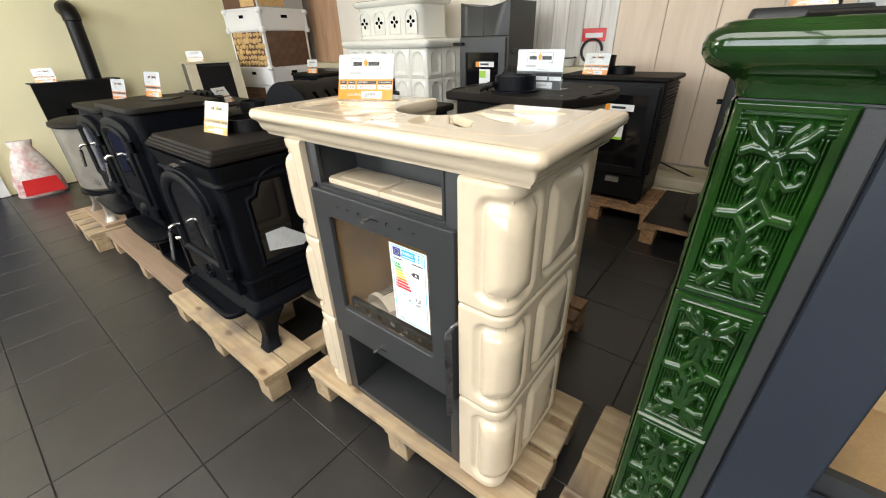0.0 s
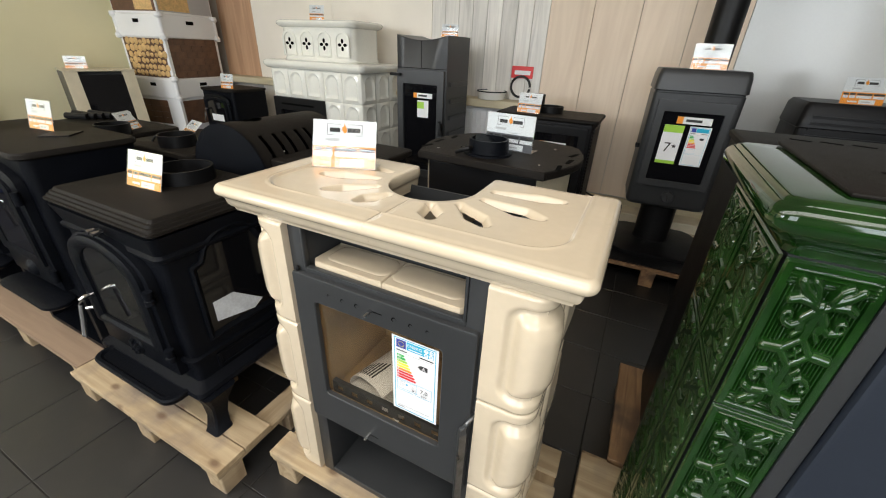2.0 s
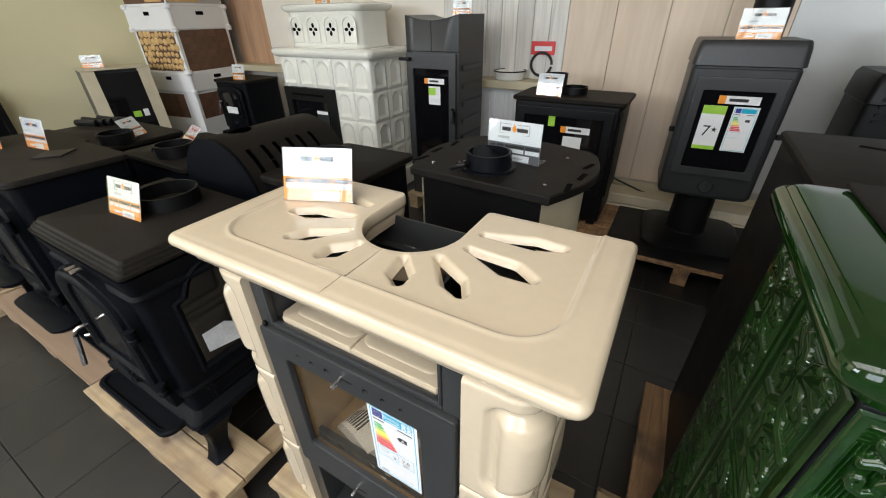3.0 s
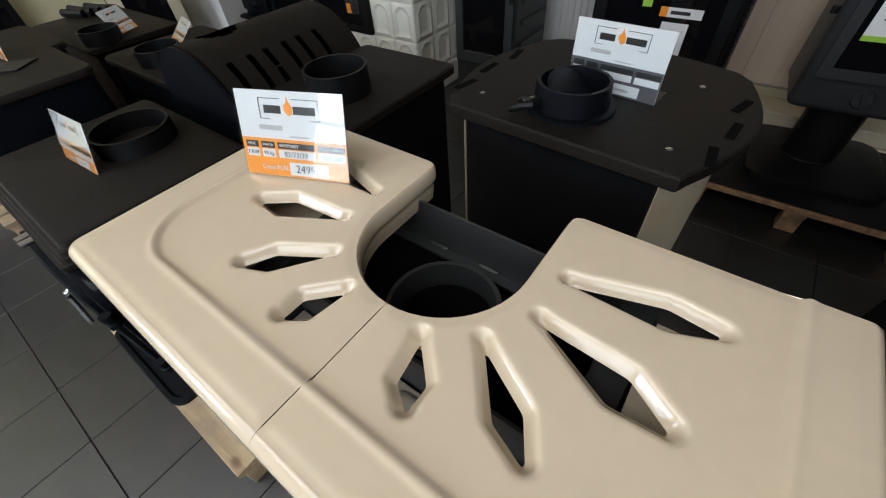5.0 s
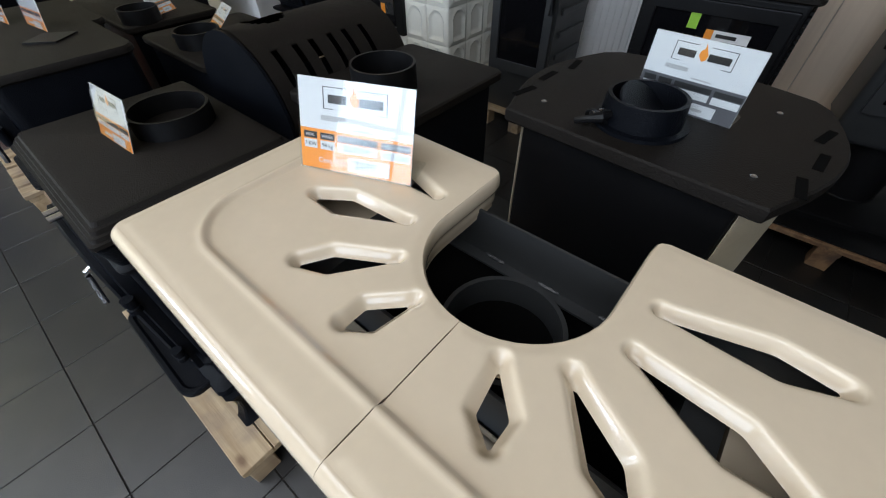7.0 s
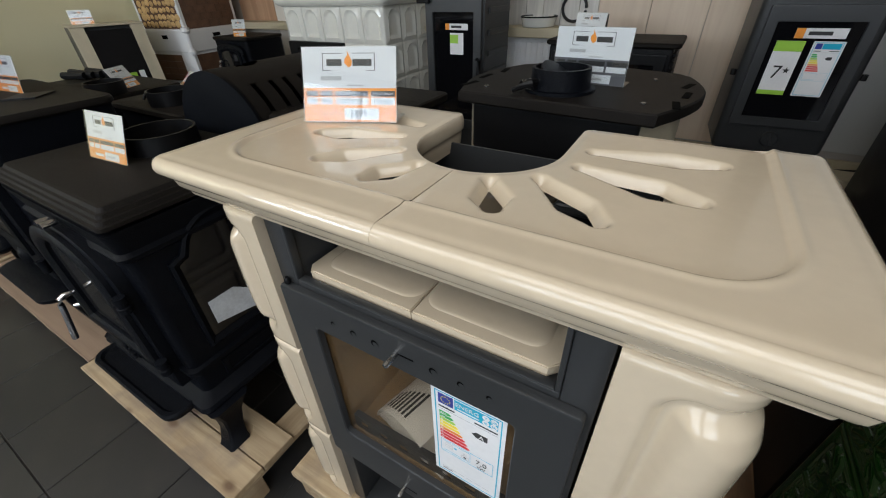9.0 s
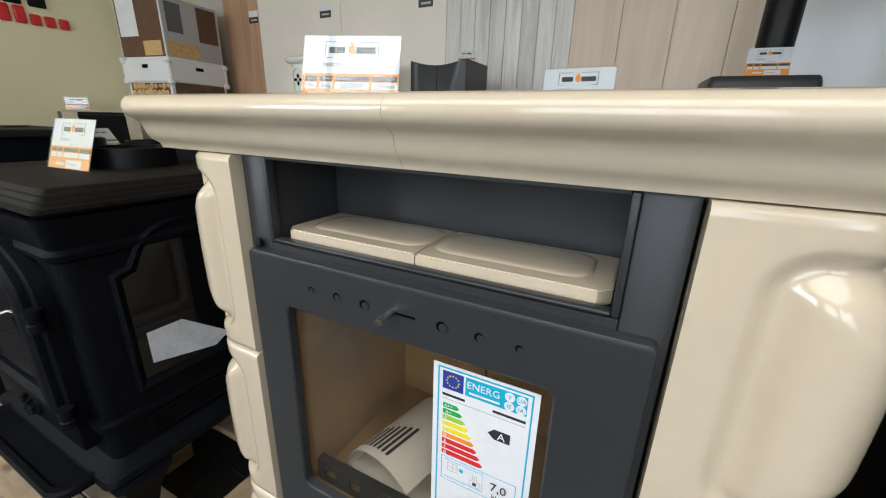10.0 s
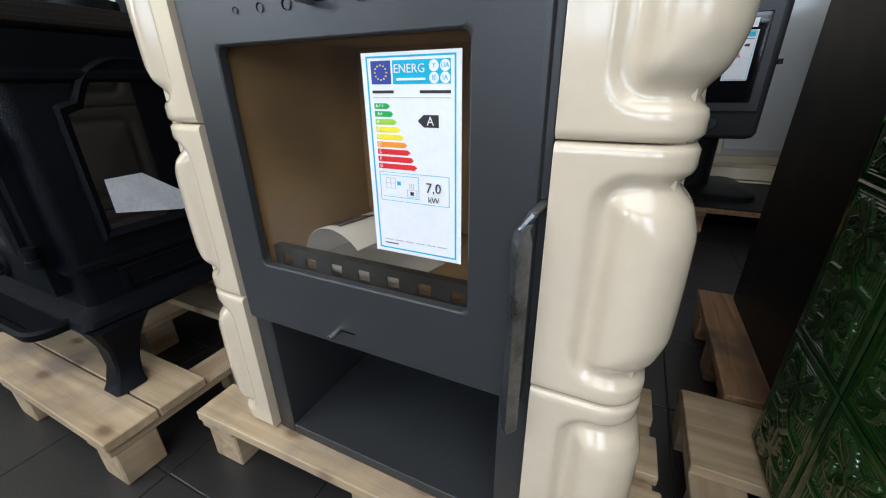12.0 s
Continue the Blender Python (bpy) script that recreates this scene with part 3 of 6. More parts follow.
def energy_label(t, x0, z0, w, h, y, full=True, name="energy_label"):
    """A white energy label on glass, facing -y, its parts under one sheet."""
    e = part(name, slab(x0, x0 + w, y - 0.0006, y, z0, z0 + h), PAPER, t, "white energy label with coloured arrows")
    f = y - 0.0006

    def bar(n, a, b, c, d, material, lift=0.0003):
        return part(n, slab(x0 + a * w, x0 + b * w, f - lift, f - lift + 0.0003, z0 + c * h, z0 + d * h), material, e)
    for a, b, c, d in ((0.05, 0.065, 0.02, 0.985), (0.935, 0.95, 0.02, 0.985), (0.065, 0.935, 0.02, 0.0275), (0.065, 0.935, 0.977, 0.985)):
        bar("border", a, b, c, d, CYAN)
    bar("flag", 0.10, 0.31, 0.865, 0.965, BLUE)
    bar("banner", 0.33, 0.90, 0.865, 0.965, CYAN)
    bar("caption_bar", 0.10, 0.33, 0.825, 0.838, INK)
    bar("caption_bar", 0.60, 0.90, 0.825, 0.838, INK)
    bar("rule", 0.10, 0.90, 0.805, 0.808, GREY_INK)
    cols = (LEAFGREEN, LEAFGREEN, LIME, YELLOW, YELLOW, ORANGE, RED, RED, RED)
    for k, c in enumerate(cols):
        a, b, zz = 0.11, 0.25 + 0.033 * k, 0.755 - 0.036 * k
        pts = [(a, zz), (b, zz), (b + 0.03, zz + 0.013), (b, zz + 0.026), (a, zz + 0.026)]
        part("arrow", loft(bmesh.new(), [[(x0 + px * w, yy, z0 + pz * h) for px, pz in pts] for yy in (f - 0.0004, f)]), c, e)
    pts = [(0.57, 0.704), (0.63, 0.732), (0.78, 0.732), (0.78, 0.676), (0.63, 0.676)]
    part("class_arrow", loft(bmesh.new(), [[(x0 + px * w, yy, z0 + pz * h) for px, pz in pts] for yy in (f - 0.0004, f)]), INK, e)
    for a, b, c, d in ((0.11, 0.88, 0.448, 0.450), (0.11, 0.88, 0.298, 0.300), (0.11, 0.116, 0.30, 0.448), (0.874, 0.88, 0.30, 0.448), (0.55, 0.554, 0.32, 0.435), (0.14, 0.55, 0.433, 0.435), (0.14, 0.55, 0.32, 0.322)):
        bar("rule", a, b, c, d, CYAN)
    if full:
        for k in range(12):
            a = 6.2831853 * k / 12
            bar("star", 0.205 + 0.062 * math.cos(a) - 0.007, 0.205 + 0.062 * math.cos(a) + 0.007, 0.915 + 0.031 * math.sin(a) - 0.003, 0.915 + 0.031 * math.sin(a) + 0.003, YELLOW, 0.0007)
        for cx, cz in ((0.745, 0.938), (0.85, 0.938), (0.745, 0.889), (0.85, 0.889)):
            part("disc", lathe([(0.0, 0.0), (0.046 * w, 0.0), (0.046 * w, 0.0003), (0, 0.0003)], 20), PAPER, e).matrix_basis = pose(x0 + cx * w, f - 0.0004, z0 + cz * h, 90, 0, 0)

        def put(text, x, z, size, material=INK):
            lettering(text, size, material, e, pose(x0 + x * w, f - 0.0009, z0 + z * h, 90, 0, 0))
        put("ENERG", 0.502, 0.928, 0.0108, PAPER)
        bar("caption_bar", 0.37, 0.66, 0.880, 0.890, PAPER, 0.0007)
        for tx, x, z in (("Y", 0.745, 0.938), ("UA", 0.85, 0.938), ("IE", 0.745, 0.889), ("IA", 0.85, 0.889)):
            put(tx, x, z, 0.006, CYAN)
        for k, tx in enumerate(("A++", "A+", "A", "B", "C", "D", "E", "F", "G")):
            put(tx, 0.145 if k > 1 else 0.17, 0.768 - 0.036 * k, 0.0052, PAPER)
        put("A", 0.70, 0.703, 0.0115, PAPER)
        put("7,0", 0.715, 0.385, 0.0145)
        put("kW", 0.715, 0.325, 0.0085)
        for a, b, c, d in ((0.18, 0.29, 0.418, 0.42), (0.18, 0.29, 0.365, 0.367), (0.18, 0.184, 0.365, 0.42), (0.286, 0.29, 0.365, 0.42), (0.233, 0.237, 0.365, 0.42), (0.18, 0.29, 0.392, 0.394), (0.42, 0.53, 0.365, 0.367), (0.42, 0.53, 0.328, 0.33), (0.42, 0.424, 0.328, 0.366), (0.526, 0.53, 0.328, 0.366)):
            bar("pictogram", a, b, c, d, GREY_INK)
        bar("pictogram", 0.31, 0.35, 0.385, 0.405, CYAN)
        bar("pictogram", 0.455, 0.495, 0.338, 0.356, INK)
        for k in range(3):
            bar("pictogram", 0.45 + 0.02 * k, 0.456 + 0.02 * k, 0.372, 0.40, GREY_INK)
        for k in range(6):
            bar("caption_bar", 0.12 + 0.125 * k, 0.22 + 0.125 * k, 0.072, 0.077, GREY_INK)
        bar("caption_bar", 0.12, 0.28, 0.05, 0.056, INK)
    return e


# ---- cream tiled stove ----
stove = thing("tiled_stove", pose(0, 0, 0), "cream glazed tiled stove with an anthracite steel front on a pallet", "stove", "stoves")
TOP, UNDER = 0.978, 0.912
FRONT, BACK = -0.029, 0.352
HALVES = {1: 0.381, -1: 0.388}
NOTCH_R, NOTCH_C = 0.098, 0.234
SLOTS = [((0.134, 0.259), (0.268, 0.276), 0.0105, 0.0125), ((0.131, 0.202), (0.252, 0.167), 0.0105, 0.0155), ((0.099, 0.153), (0.175, 0.086), 0.0105, 0.0125), ((0.049, 0.125), (0.079, 0.067), 0.0110, 0.0125)]


def slab_outline(s):
    """Half of the top: outline points with a weight for the moulding and the inset of the flat top."""
    pts = []
    r = 0.022
    HALF = HALVES[s]
    for x in np.linspace(0.0002, HALF - r, 14):
        pts.append((x, FRONT, 1.0))
    for k in range(1, 8):
        a = radians(-90 + 90 * k / 8)
        pts.append((HALF - r + r * math.cos(a), FRONT + r + r * math.sin(a), 1.0))
    for y in np.linspace(FRONT + r, BACK - 0.008, 10):
        pts.append((HALF, y, 1.0))
    pts.append((HALF - 0.003, BACK - 0.002, 0.12))
    for x in np.linspace(HALF - 0.012, 0.112, 9):
        pts.append((x, BACK, 0.12))
    pts += [(0.103, BACK - 0.002, 0.25), (0.099, BACK - 0.008, 0.25)]
    for y in np.linspace(BACK - 0.02, NOTCH_C, 6)[:-1]:
        pts.append((NOTCH_R, y, 0.25))
    for k in range(0, 13):
        a = radians(-90 * k / 12)
        pts.append((max(0.0002, NOTCH_R * math.cos(a)), NOTCH_C + NOTCH_R * math.sin(a), 0.25))
    for y in np.linspace(NOTCH_C - NOTCH_R, FRONT, 10)[1:-1]:
        pts.append((0.0002, y, 0.0))
    return [(s * x, y, w) for x, y, w in pts]


def top_half(s):
    HALF = HALVES[s]
    out = slab_outline(s)
    n = len(out)
    P = np.array([(x, y) for x, y, w in out])
    W = np.array([w for x, y, w in out])
    T = np.roll(P, -1, 0) - np.roll(P, 1, 0)
    N = np.stack([T[:, 1], -T[:, 0]], 1) * s
    N /= np.linalg.norm(N, axis=1)[:, None] + 1e-12
    for i, (x, y) in enumerate(P):
        if abs(x) < 0.001:
            N[i] = (0, -1) if y < FRONT + 1e-6 else (0, 1) if y > NOTCH_C - NOTCH_R - 1e-6 else (-s, 0)
    inset = 0.013 * W + 0.0004
    seam = np.array([abs(x) < 0.001 and FRONT + 1e-6 < y < NOTCH_C - NOTCH_R - 1e-6 for x, y in P])

    def inward(o):
        ring = P - N * o[:, None]
        grown = np.where(W > 0.05, o.max(), 0.0)
        ring[:, 0] = s * np.minimum(s * ring[:, 0], HALF - grown)
        fore = (W > 0.9)
        ring[fore, 1] = np.maximum(ring[fore, 1], FRONT + o.max())
        ring[seam, 1] = np.clip(ring[seam, 1], FRONT + o.max() + 1e-4, NOTCH_C - NOTCH_R - 0.25 * o.max() - 1e-4)
        return ring
    Q = inward(inset)
    poly = [tuple(q) for q in Q]
    step = 0.0026
    xs = np.arange(-step, HALF + step, step) * s
    ys = np.arange(FRONT - step, BACK + step, step)
    gx, gy = [a.ravel() for a in np.meshgrid(xs, ys)]
    d, nx, ny = poly_nearest(gx, gy, poly)
    def slot(px, py, one):
        (ax, ay), (bx, by), r0, r1 = one
        dd, t = seg_dist(px, py, s * ax, ay, s * bx, by)
        hole = r1 * np.clip((t - 0.06) / 0.60, 0, 1) * (1 - 0.82 * np.clip((t - 0.70) / 0.30, 0, 1))
        R = hole + r0
        return dd, t, R, hole
    drop = np.zeros(gx.shape)
    nX, nY = len(xs), len(ys)
    ids = np.arange(nX * nY).reshape(nY, nX)
    quads = np.stack([ids[:-1, :-1], ids[:-1, 1:], ids[1:, 1:], ids[1:, :-1]], -1).reshape(-1, 4)
    mid = d[quads].mean(1)
    keep = mid < 0
    rim = np.intersect1d(quads[keep].ravel(), quads[~keep].ravel())
    gx[rim], gy[rim] = nx[rim], ny[rim]
    for one in SLOTS:
        (ax, ay), (bx, by) = one[:2]
        dc, tc, Rc, hc = slot(gx[quads].mean(1), gy[quads].mean(1), one)
        out = dc < hc
        rim = np.intersect1d(quads[out & keep].ravel(), quads[~out & keep].ravel())
        keep &= ~out
        for _ in range(3):
            dd, t, R, hole = slot(gx[rim], gy[rim], one)
            qx, qy = s * ax + t * s * (bx - ax), ay + t * (by - ay)
            L = np.maximum(dd, 1e-6)
            gx[rim], gy[rim] = qx + (gx[rim] - qx) / L * hole, qy + (gy[rim] - qy) / L * hole
        dd, t, R, hole = slot(gx, gy, one)
        drop = np.maximum(drop, 0.0135 * (1 - smoothstep(-0.15, 1.15, (dd - hole) / (R - hole))))
    # sunk field with a rounded border, open to the back
    qx = np.abs(gx) - (0.320 - 0.07)
    qy = (0.105 - gy) - 0.0
    fd = np.hypot(np.maximum(qx, 0), np.maximum(qy, 0)) + np.minimum(np.maximum(qx, qy), 0) - 0.07
    sink = 0.0042 * smoothstep(0.003, -0.003, fd) - 0.0014 * np.exp(-((fd - 0.005) / 0.004) ** 2)
    edge = 0.0012 * smoothstep(-0.012, 0.0, d)
    z = TOP - drop - sink - edge
    quads = quads[keep]
    if s < 0:
        quads = quads[:, ::-1]
    used = np.unique(quads)
    remap = np.full(nX * nY, -1)
    remap[used] = np.arange(len(used))
    verts = [(float(a), float(b), float(c)) for a, b, c in zip(gx[used], gy[used], z[used])]
    faces = [tuple(int(i) for i in q) for q in remap[quads]]
    # moulded edge
    prof = [(0.0165, -0.0024), (0.0125, -0.0013), (0.0085, -0.0024), (0.0045, -0.0050), (0.0015, -0.0090), (0, -0.0145), (0.001, -0.0200), (0.0045, -0.0245), (0.0115, -0.0285), (0.0165, -0.0335),
            (0.0185, -0.0400), (0.0205, -0.0465), (0.0245, -0.0520), (0.0290, -0.0560), (0.0305, -0.0615), (0.036, -0.0620), (0.042, -0.0600)]
    base = len(verts)
    for o, dz in prof:
        ring = inward(o * W + 0.0003)
        fx, fy = np.abs(P[:, 0]) - 0.250, 0.105 - P[:, 1]
        ff = np.hypot(np.maximum(fx, 0), np.maximum(fy, 0)) + np.minimum(np.maximum(fx, fy), 0) - 0.07
        dip = 0.0042 * smoothstep(0.003, -0.003, ff) * (dz > -0.03)
        verts += [(float(a), float(b), TOP + dz - float(c)) for (a, b), c in zip(ring, dip)]
    for k in range(len(prof) - 1):
        for i in range(n):
            j = (i + 1) % n
            q = (base + k * n + i, base + k * n + j, base + (k + 1) * n + j, base + (k + 1) * n + i)
            faces.append(q[::-1] if s > 0 else q)
    ob = part("top_tile", (verts, [], faces), CREAM, stove, "cream glazed top tile with leaf-shaped vents", True)
    ob.data.set_sharp_from_angle(angle=radians(60))
    return ob


top_half(1)
top_half(-1)


def relief(u, v, L, h, m0, m1, soft):
    """Outward relief of a stove tile: flat margin, sunk channel, bulging cushion."""
    cx, hx = (m0 + L - m1) / 2, (L - m1 - m0) / 2
    r = 0.033
    qx = np.abs(u - cx) - (hx - r)
    qy = np.abs(v - h / 2) - (h / 2 - 0.021 - r)
    d = -(np.hypot(np.maximum(qx, 0), np.maximum(qy, 0)) + np.minimum(np.maximum(qx, qy), 0) - r)
    ch = -0.010 * smoothstep(0.0, 0.013, d)
    cush = (0.0145 * smoothstep(0.009, 0.034, d) + 0.0085 * smoothstep(0.018, soft + 0.015, d)) * (1 - 0.22 * np.abs(2 * v / h - 1) ** 2)
    lip = -0.004 * smoothstep(0.006, 0.0, np.minimum(v, h - v))
    return ch + cush + lip


def tile_mesh(path, h, m0, m1, soft=0.045, nu=46, nv=56, flip=False):
    """A glazed tile over a path in plan, closed at the ends by short returns."""
    pts = [Vector((x, y, 0)) for x, y in path]
    cum = [0]
    for a, b in zip(pts, pts[1:]):
        cum.append(cum[-1] + (b - a).length)
    L = cum[-1]
    us = np.linspace(0, L, nu)
    X = np.interp(us, cum, [p.x for p in pts])
    Y = np.interp(us, cum, [p.y for p in pts])
    tx, ty = np.gradient(X), np.gradient(Y)
    ln = np.hypot(tx, ty)
    nxx, nyy = ty / ln, -tx / ln
    for _ in range(2):
        nxx = np.convolve(np.pad(nxx, 2, "edge"), np.ones(5) / 5, "valid")
        nyy = np.convolve(np.pad(nyy, 2, "edge"), np.ones(5) / 5, "valid")
    vs = np.linspace(0.0012, h - 0.0012, nv)
    U, V = np.meshgrid(us, vs)
    R = relief(U, V, L, h, m0, m1, soft)
    verts = []
    for j in range(nv):
        for i in range(nu):
            verts.append((float(X[i] + nxx[i] * R[j, i]), float(Y[i] + nyy[i] * R[j, i]), float(vs[j])))
    faces = [(j * nu + i, j * nu + i + 1, (j + 1) * nu + i + 1, (j + 1) * nu + i) for j in range(nv - 1) for i in range(nu - 1)]
    k = len(verts)
    for row, z in ((0, vs[0]), (nv - 1, vs[-1])):
        for i in range(nu):
            verts.append((float(X[i] - nxx[i] * 0.02), float(Y[i] - nyy[i] * 0.02), float(z)))
    for i in range(nu - 1):
        faces.append((k + i, k + i + 1, i + 1, i))
        a = (nv - 1) * nu + i
        faces.append((a, a + 1, k + nu + i + 1, k + nu + i))
    e = len(verts)
    for j in range(nv):
        verts.append((float(X[0] - nxx[0] * 0.02), float(Y[0] - nyy[0] * 0.02), float(vs[j])))
    for j in range(nv - 1):
        faces.append((j * nu, (j + 1) * nu, e + j + 1, e + j))
    if flip:
        verts = [(-x, y, z) for x, y, z in verts]
        faces = [f[::-1] for f in faces]
    return verts, [], faces


XI = 0.224
def corner_path(r, out):
    """Plan of a corner tile: flat front, rounded corner of radius r, flat return."""
    x = XI + out - r
    return [(XI, -0.004), (x, -0.004)] + [(x + r * math.sin(radians(9 * k)), -0.004 + r - r * math.cos(radians(9 * k))) for k in range(1, 11)] + [(x + r, 0.1062)]


SIDES = {1: (0.042, 0.108), -1: (0.055, 0.099)}
ROWS_Z = [(ZP + 0.008, 0.405), (0.405, 0.662), (0.662, UNDER + 0.004)]
for s in (1, -1):
    corner, side = corner_path(*SIDES[s]), [(XI + SIDES[s][1], 0.1067), (XI + SIDES[s][1], 0.315)]
    for path, m0, m1, label in ((corner, 0.032, 0.012, "cream glazed corner tile with a bulging cushion"), (side, 0.012, 0.012, "cream glazed side tile")):
        for z0, z1 in ROWS_Z:
            ob = part("tile", tile_mesh(path, z1 - z0, m0, m1, 0.046 if path is corner else 0.085, flip=s < 0), CREAM, stove, label, True)
            ob.data.set_sharp_from_angle(angle=radians(70))
            ob.location.z = z0

for s in (1, -1):
    x0, x1 = sorted((s * 0.226, s * (XI + SIDES[s][1] - 0.014)))
    part("tile_core", slab(x0, x1, 0.016, 0.312, ZP + 0.009, UNDER - 0.003), CREAM, stove)
    xf = sorted((s * (XI + SIDES[s][1] - 0.0138), s * (XI + SIDES[s][1] - 0.0015)))
    part("joint", slab(xf[0], xf[1], 0.1035, 0.1095, ZP + 0.010, UNDER - 0.004), CREAM, stove)
    part("clay_edge", slab(x0, x1 + 0.012 if s > 0 else x1, 0.3155, 0.326, ZP + 0.009, UNDER + 0.002), CLAY, stove, "raw clay edge at the back")
# steel body
XB = 0.2215
ZB = ZP + 0.003
for s in (-1, 1):
    x0, x1 = sorted((s * 0.1863, s * XB))
    part("side_post", slab(x0, x1, 0.010, 0.33, ZB, UNDER + 0.004, 0.002), STEEL, stove, "anthracite steel side post", True)
for nm, y0, y1, z0, z1 in (("niche_floor", 0.010, 0.33, 0.800, 0.818), ("niche_back", 0.122, 0.126, 0.8183, UNDER - 0.004), ("firebox_floor", 0.010, 0.321, 0.372, 0.3835),
                           ("base_plate", 0.010, 0.321, ZB, ZB + 0.020), ("store_back", 0.3215, 0.33, ZB, 0.3835), ("back_panel", 0.325, 0.333, 0.384, 0.7995)):
    part(nm, slab(-0.186, 0.186, y0, y1, z0, z1, 0.0008, 1), STEEL, stove)
bm = bmesh.new()
frame_xz(bm, (-0.186, 0.186, 0.82, UNDER + 0.003), (-0.180, 0.180, 0.824, UNDER + 0.0028), 0.0075, 0.02, 0.002)
part("niche_rim", bm, STEEL, stove, "", True)
# back plate of the crown with weld beads and the flue ring
bm = bmesh.new()
box(bm, -0.30, 0.30, 0.306, 0.310, 0.86, 0.935)
box(bm, -0.30, 0.30, 0.290, 0.306, 0.86, 0.864)
part("back_flange", bm, STEEL, stove)
for k in range(5):
    x = -0.17 + 0.085 * k
    part("weld_bead", tube([(x + 0.006 * i, 0.3045 + 0.001 * math.sin(3 * i), 0.8655) for i in range(6)], [0.002, 0.0035, 0.003, 0.0036, 0.003, 0.002], 6), STEEL, stove)
part("crown_plate", slab(-0.184, 0.184, 0.128, 0.322, 0.826, 0.830), SOOT_AND_SHADE, stove)
part("flue_ring", lathe([(0.069, 0.8305), (0.075, 0.8305), (0.075, 0.878), (0.069, 0.878), (0.069, 0.8305)], 48, 0.004, 0.212), STEEL, stove, "dark steel flue ring", True)
part("flue_disc", lathe([(0.0, 0.8305), (0.069, 0.8305), (0.069, 0.833), (0, 0.833)], 32, 0.004, 0.212), SOOT_AND_SHADE, stove)
# niche shelf of two cream tiles
for s in (-1, 1):
    o = [(s * x, y) for x, y in ((0.0008, 0.022), (0.168, 0.022), (0.1785, 0.034), (0.1785, 0.119), (0.0008, 0.119))]
    if s < 0:
        o = o[::-1]
    bm = loft(bmesh.new(), [[(x, y, z) for x, y in o] for z in (0.8185, 0.8335)])
    bmesh.ops.bevel(bm, geom=[e for e in bm.edges if abs(e.verts[0].co.z - e.verts[1].co.z) < 1e-5], offset=0.0015, segments=2, affect="EDGES")
    t = part("shelf_tile", bm, CREAM, stove, "cream glazed shelf tile in the niche")
    r = rounded(0.004, 0.160, 0.040, 0.112, 0.022)
    r = [(s * x, y) for x, y in r][::s]
    part("raised_field", prism(r, [(0, 0.8336), (0.001, 0.8344), (0.004, 0.8352), (0.010, 0.8354)]), CREAM, t, "", True)

# door
door = part("door", plate_with_hole(rounded(-0.214, 0.2145, 0.376, 0.810, 0.006), rounded(-0.159, 0.149, 0.476, 0.7475, 0.009), -0.003, 0.009), STEEL, stove, "anthracite steel door with a large window", True)
g = part("glass", slab(-0.163, 0.153, 0.0085, 0.0115, 0.472, 0.751), PANE, door, "clear heat-proof glass")
g.visible_shadow = False
# air holes: black discs on the door, their inner shade as colour
for x in (-0.116, -0.080, -0.044, 0.044, 0.081, 0.117):
    r = 0.0050 if abs(x) < 0.06 else 0.0042 if abs(x) < 0.1 else 0.0032
    part("air_hole", lathe([(0.0, 0.0008), (r, 0.0008), (r, 0.0), (0, 0.0)], 16), SOOT_AND_SHADE, door).matrix_basis = pose(x, -0.0036, 0.779, 90, 0, 0)
    part("hole_shutter", lathe([(0.0, 0.0003), (r * 0.86, 0.0003), (r * 0.86, 0.0), (0, 0.0)], 16), STEEL, door).matrix_basis = pose(x + r * 0.42, -0.0042, 0.7783, 90, 0, 0)
for x, z, n in ((-0.010, 0.779, 0.03), (-0.035, 0.402, 0.026)):
    k = part("knob", lathe([(0.0, 0), (0.0042, 0), (0.0042, n * 0.72), (0.0036, n * 0.78), (0.0006, n * 0.8)], 14, cap=True), SCREW, door, "small steel pin of the air slider", True)
    k.matrix_basis = pose(x, -0.003, z, 90, 0, 0)
    # slider slot as a black strip, painted depth
    part("slot", slab(x + 0.004, x + 0.026, -0.0034, -0.0029, z - 0.0012, z + 0.0012), SOOT_AND_SHADE, door)
# hinge pin at the upper corner
part("hinge", lathe([(0.0, 0), (0.0045, 0), (0.0045, 0.007), (0.0025, 0.010), (0, 0.010)], 14, -0.201, 0.004), BLACK, door, "", True).location.z = 0.812
# handle: a folded strip hanging beside the door
sec = [(0.008, -0.001), (0.0105, -0.004), (0.001, -0.017), (-0.0085, -0.004), (-0.006, -0.001), (0.001, -0.012)]
rings = []
for k, z in enumerate((0.592, 0.586, 0.575, 0.46, 0.352, 0.346)):
    f = (0.35, 0.7, 1, 1, 1, 0.75)[k]
    rings.append([(0.2055 + x * f + 0.006 * (k < 1), -0.012 + y * f, z) for x, y in sec])
h = part("handle", loft(bmesh.new(), rings), HANDLE, door, "folded brushed steel door handle")
part("handle_arm", tube([(0.2055, -0.016, 0.585), (0.213, -0.012, 0.600), (0.218, 0.0, 0.606), (0.219, 0.01, 0.606)], 0.0045, 8), HANDLE, h, "", True)

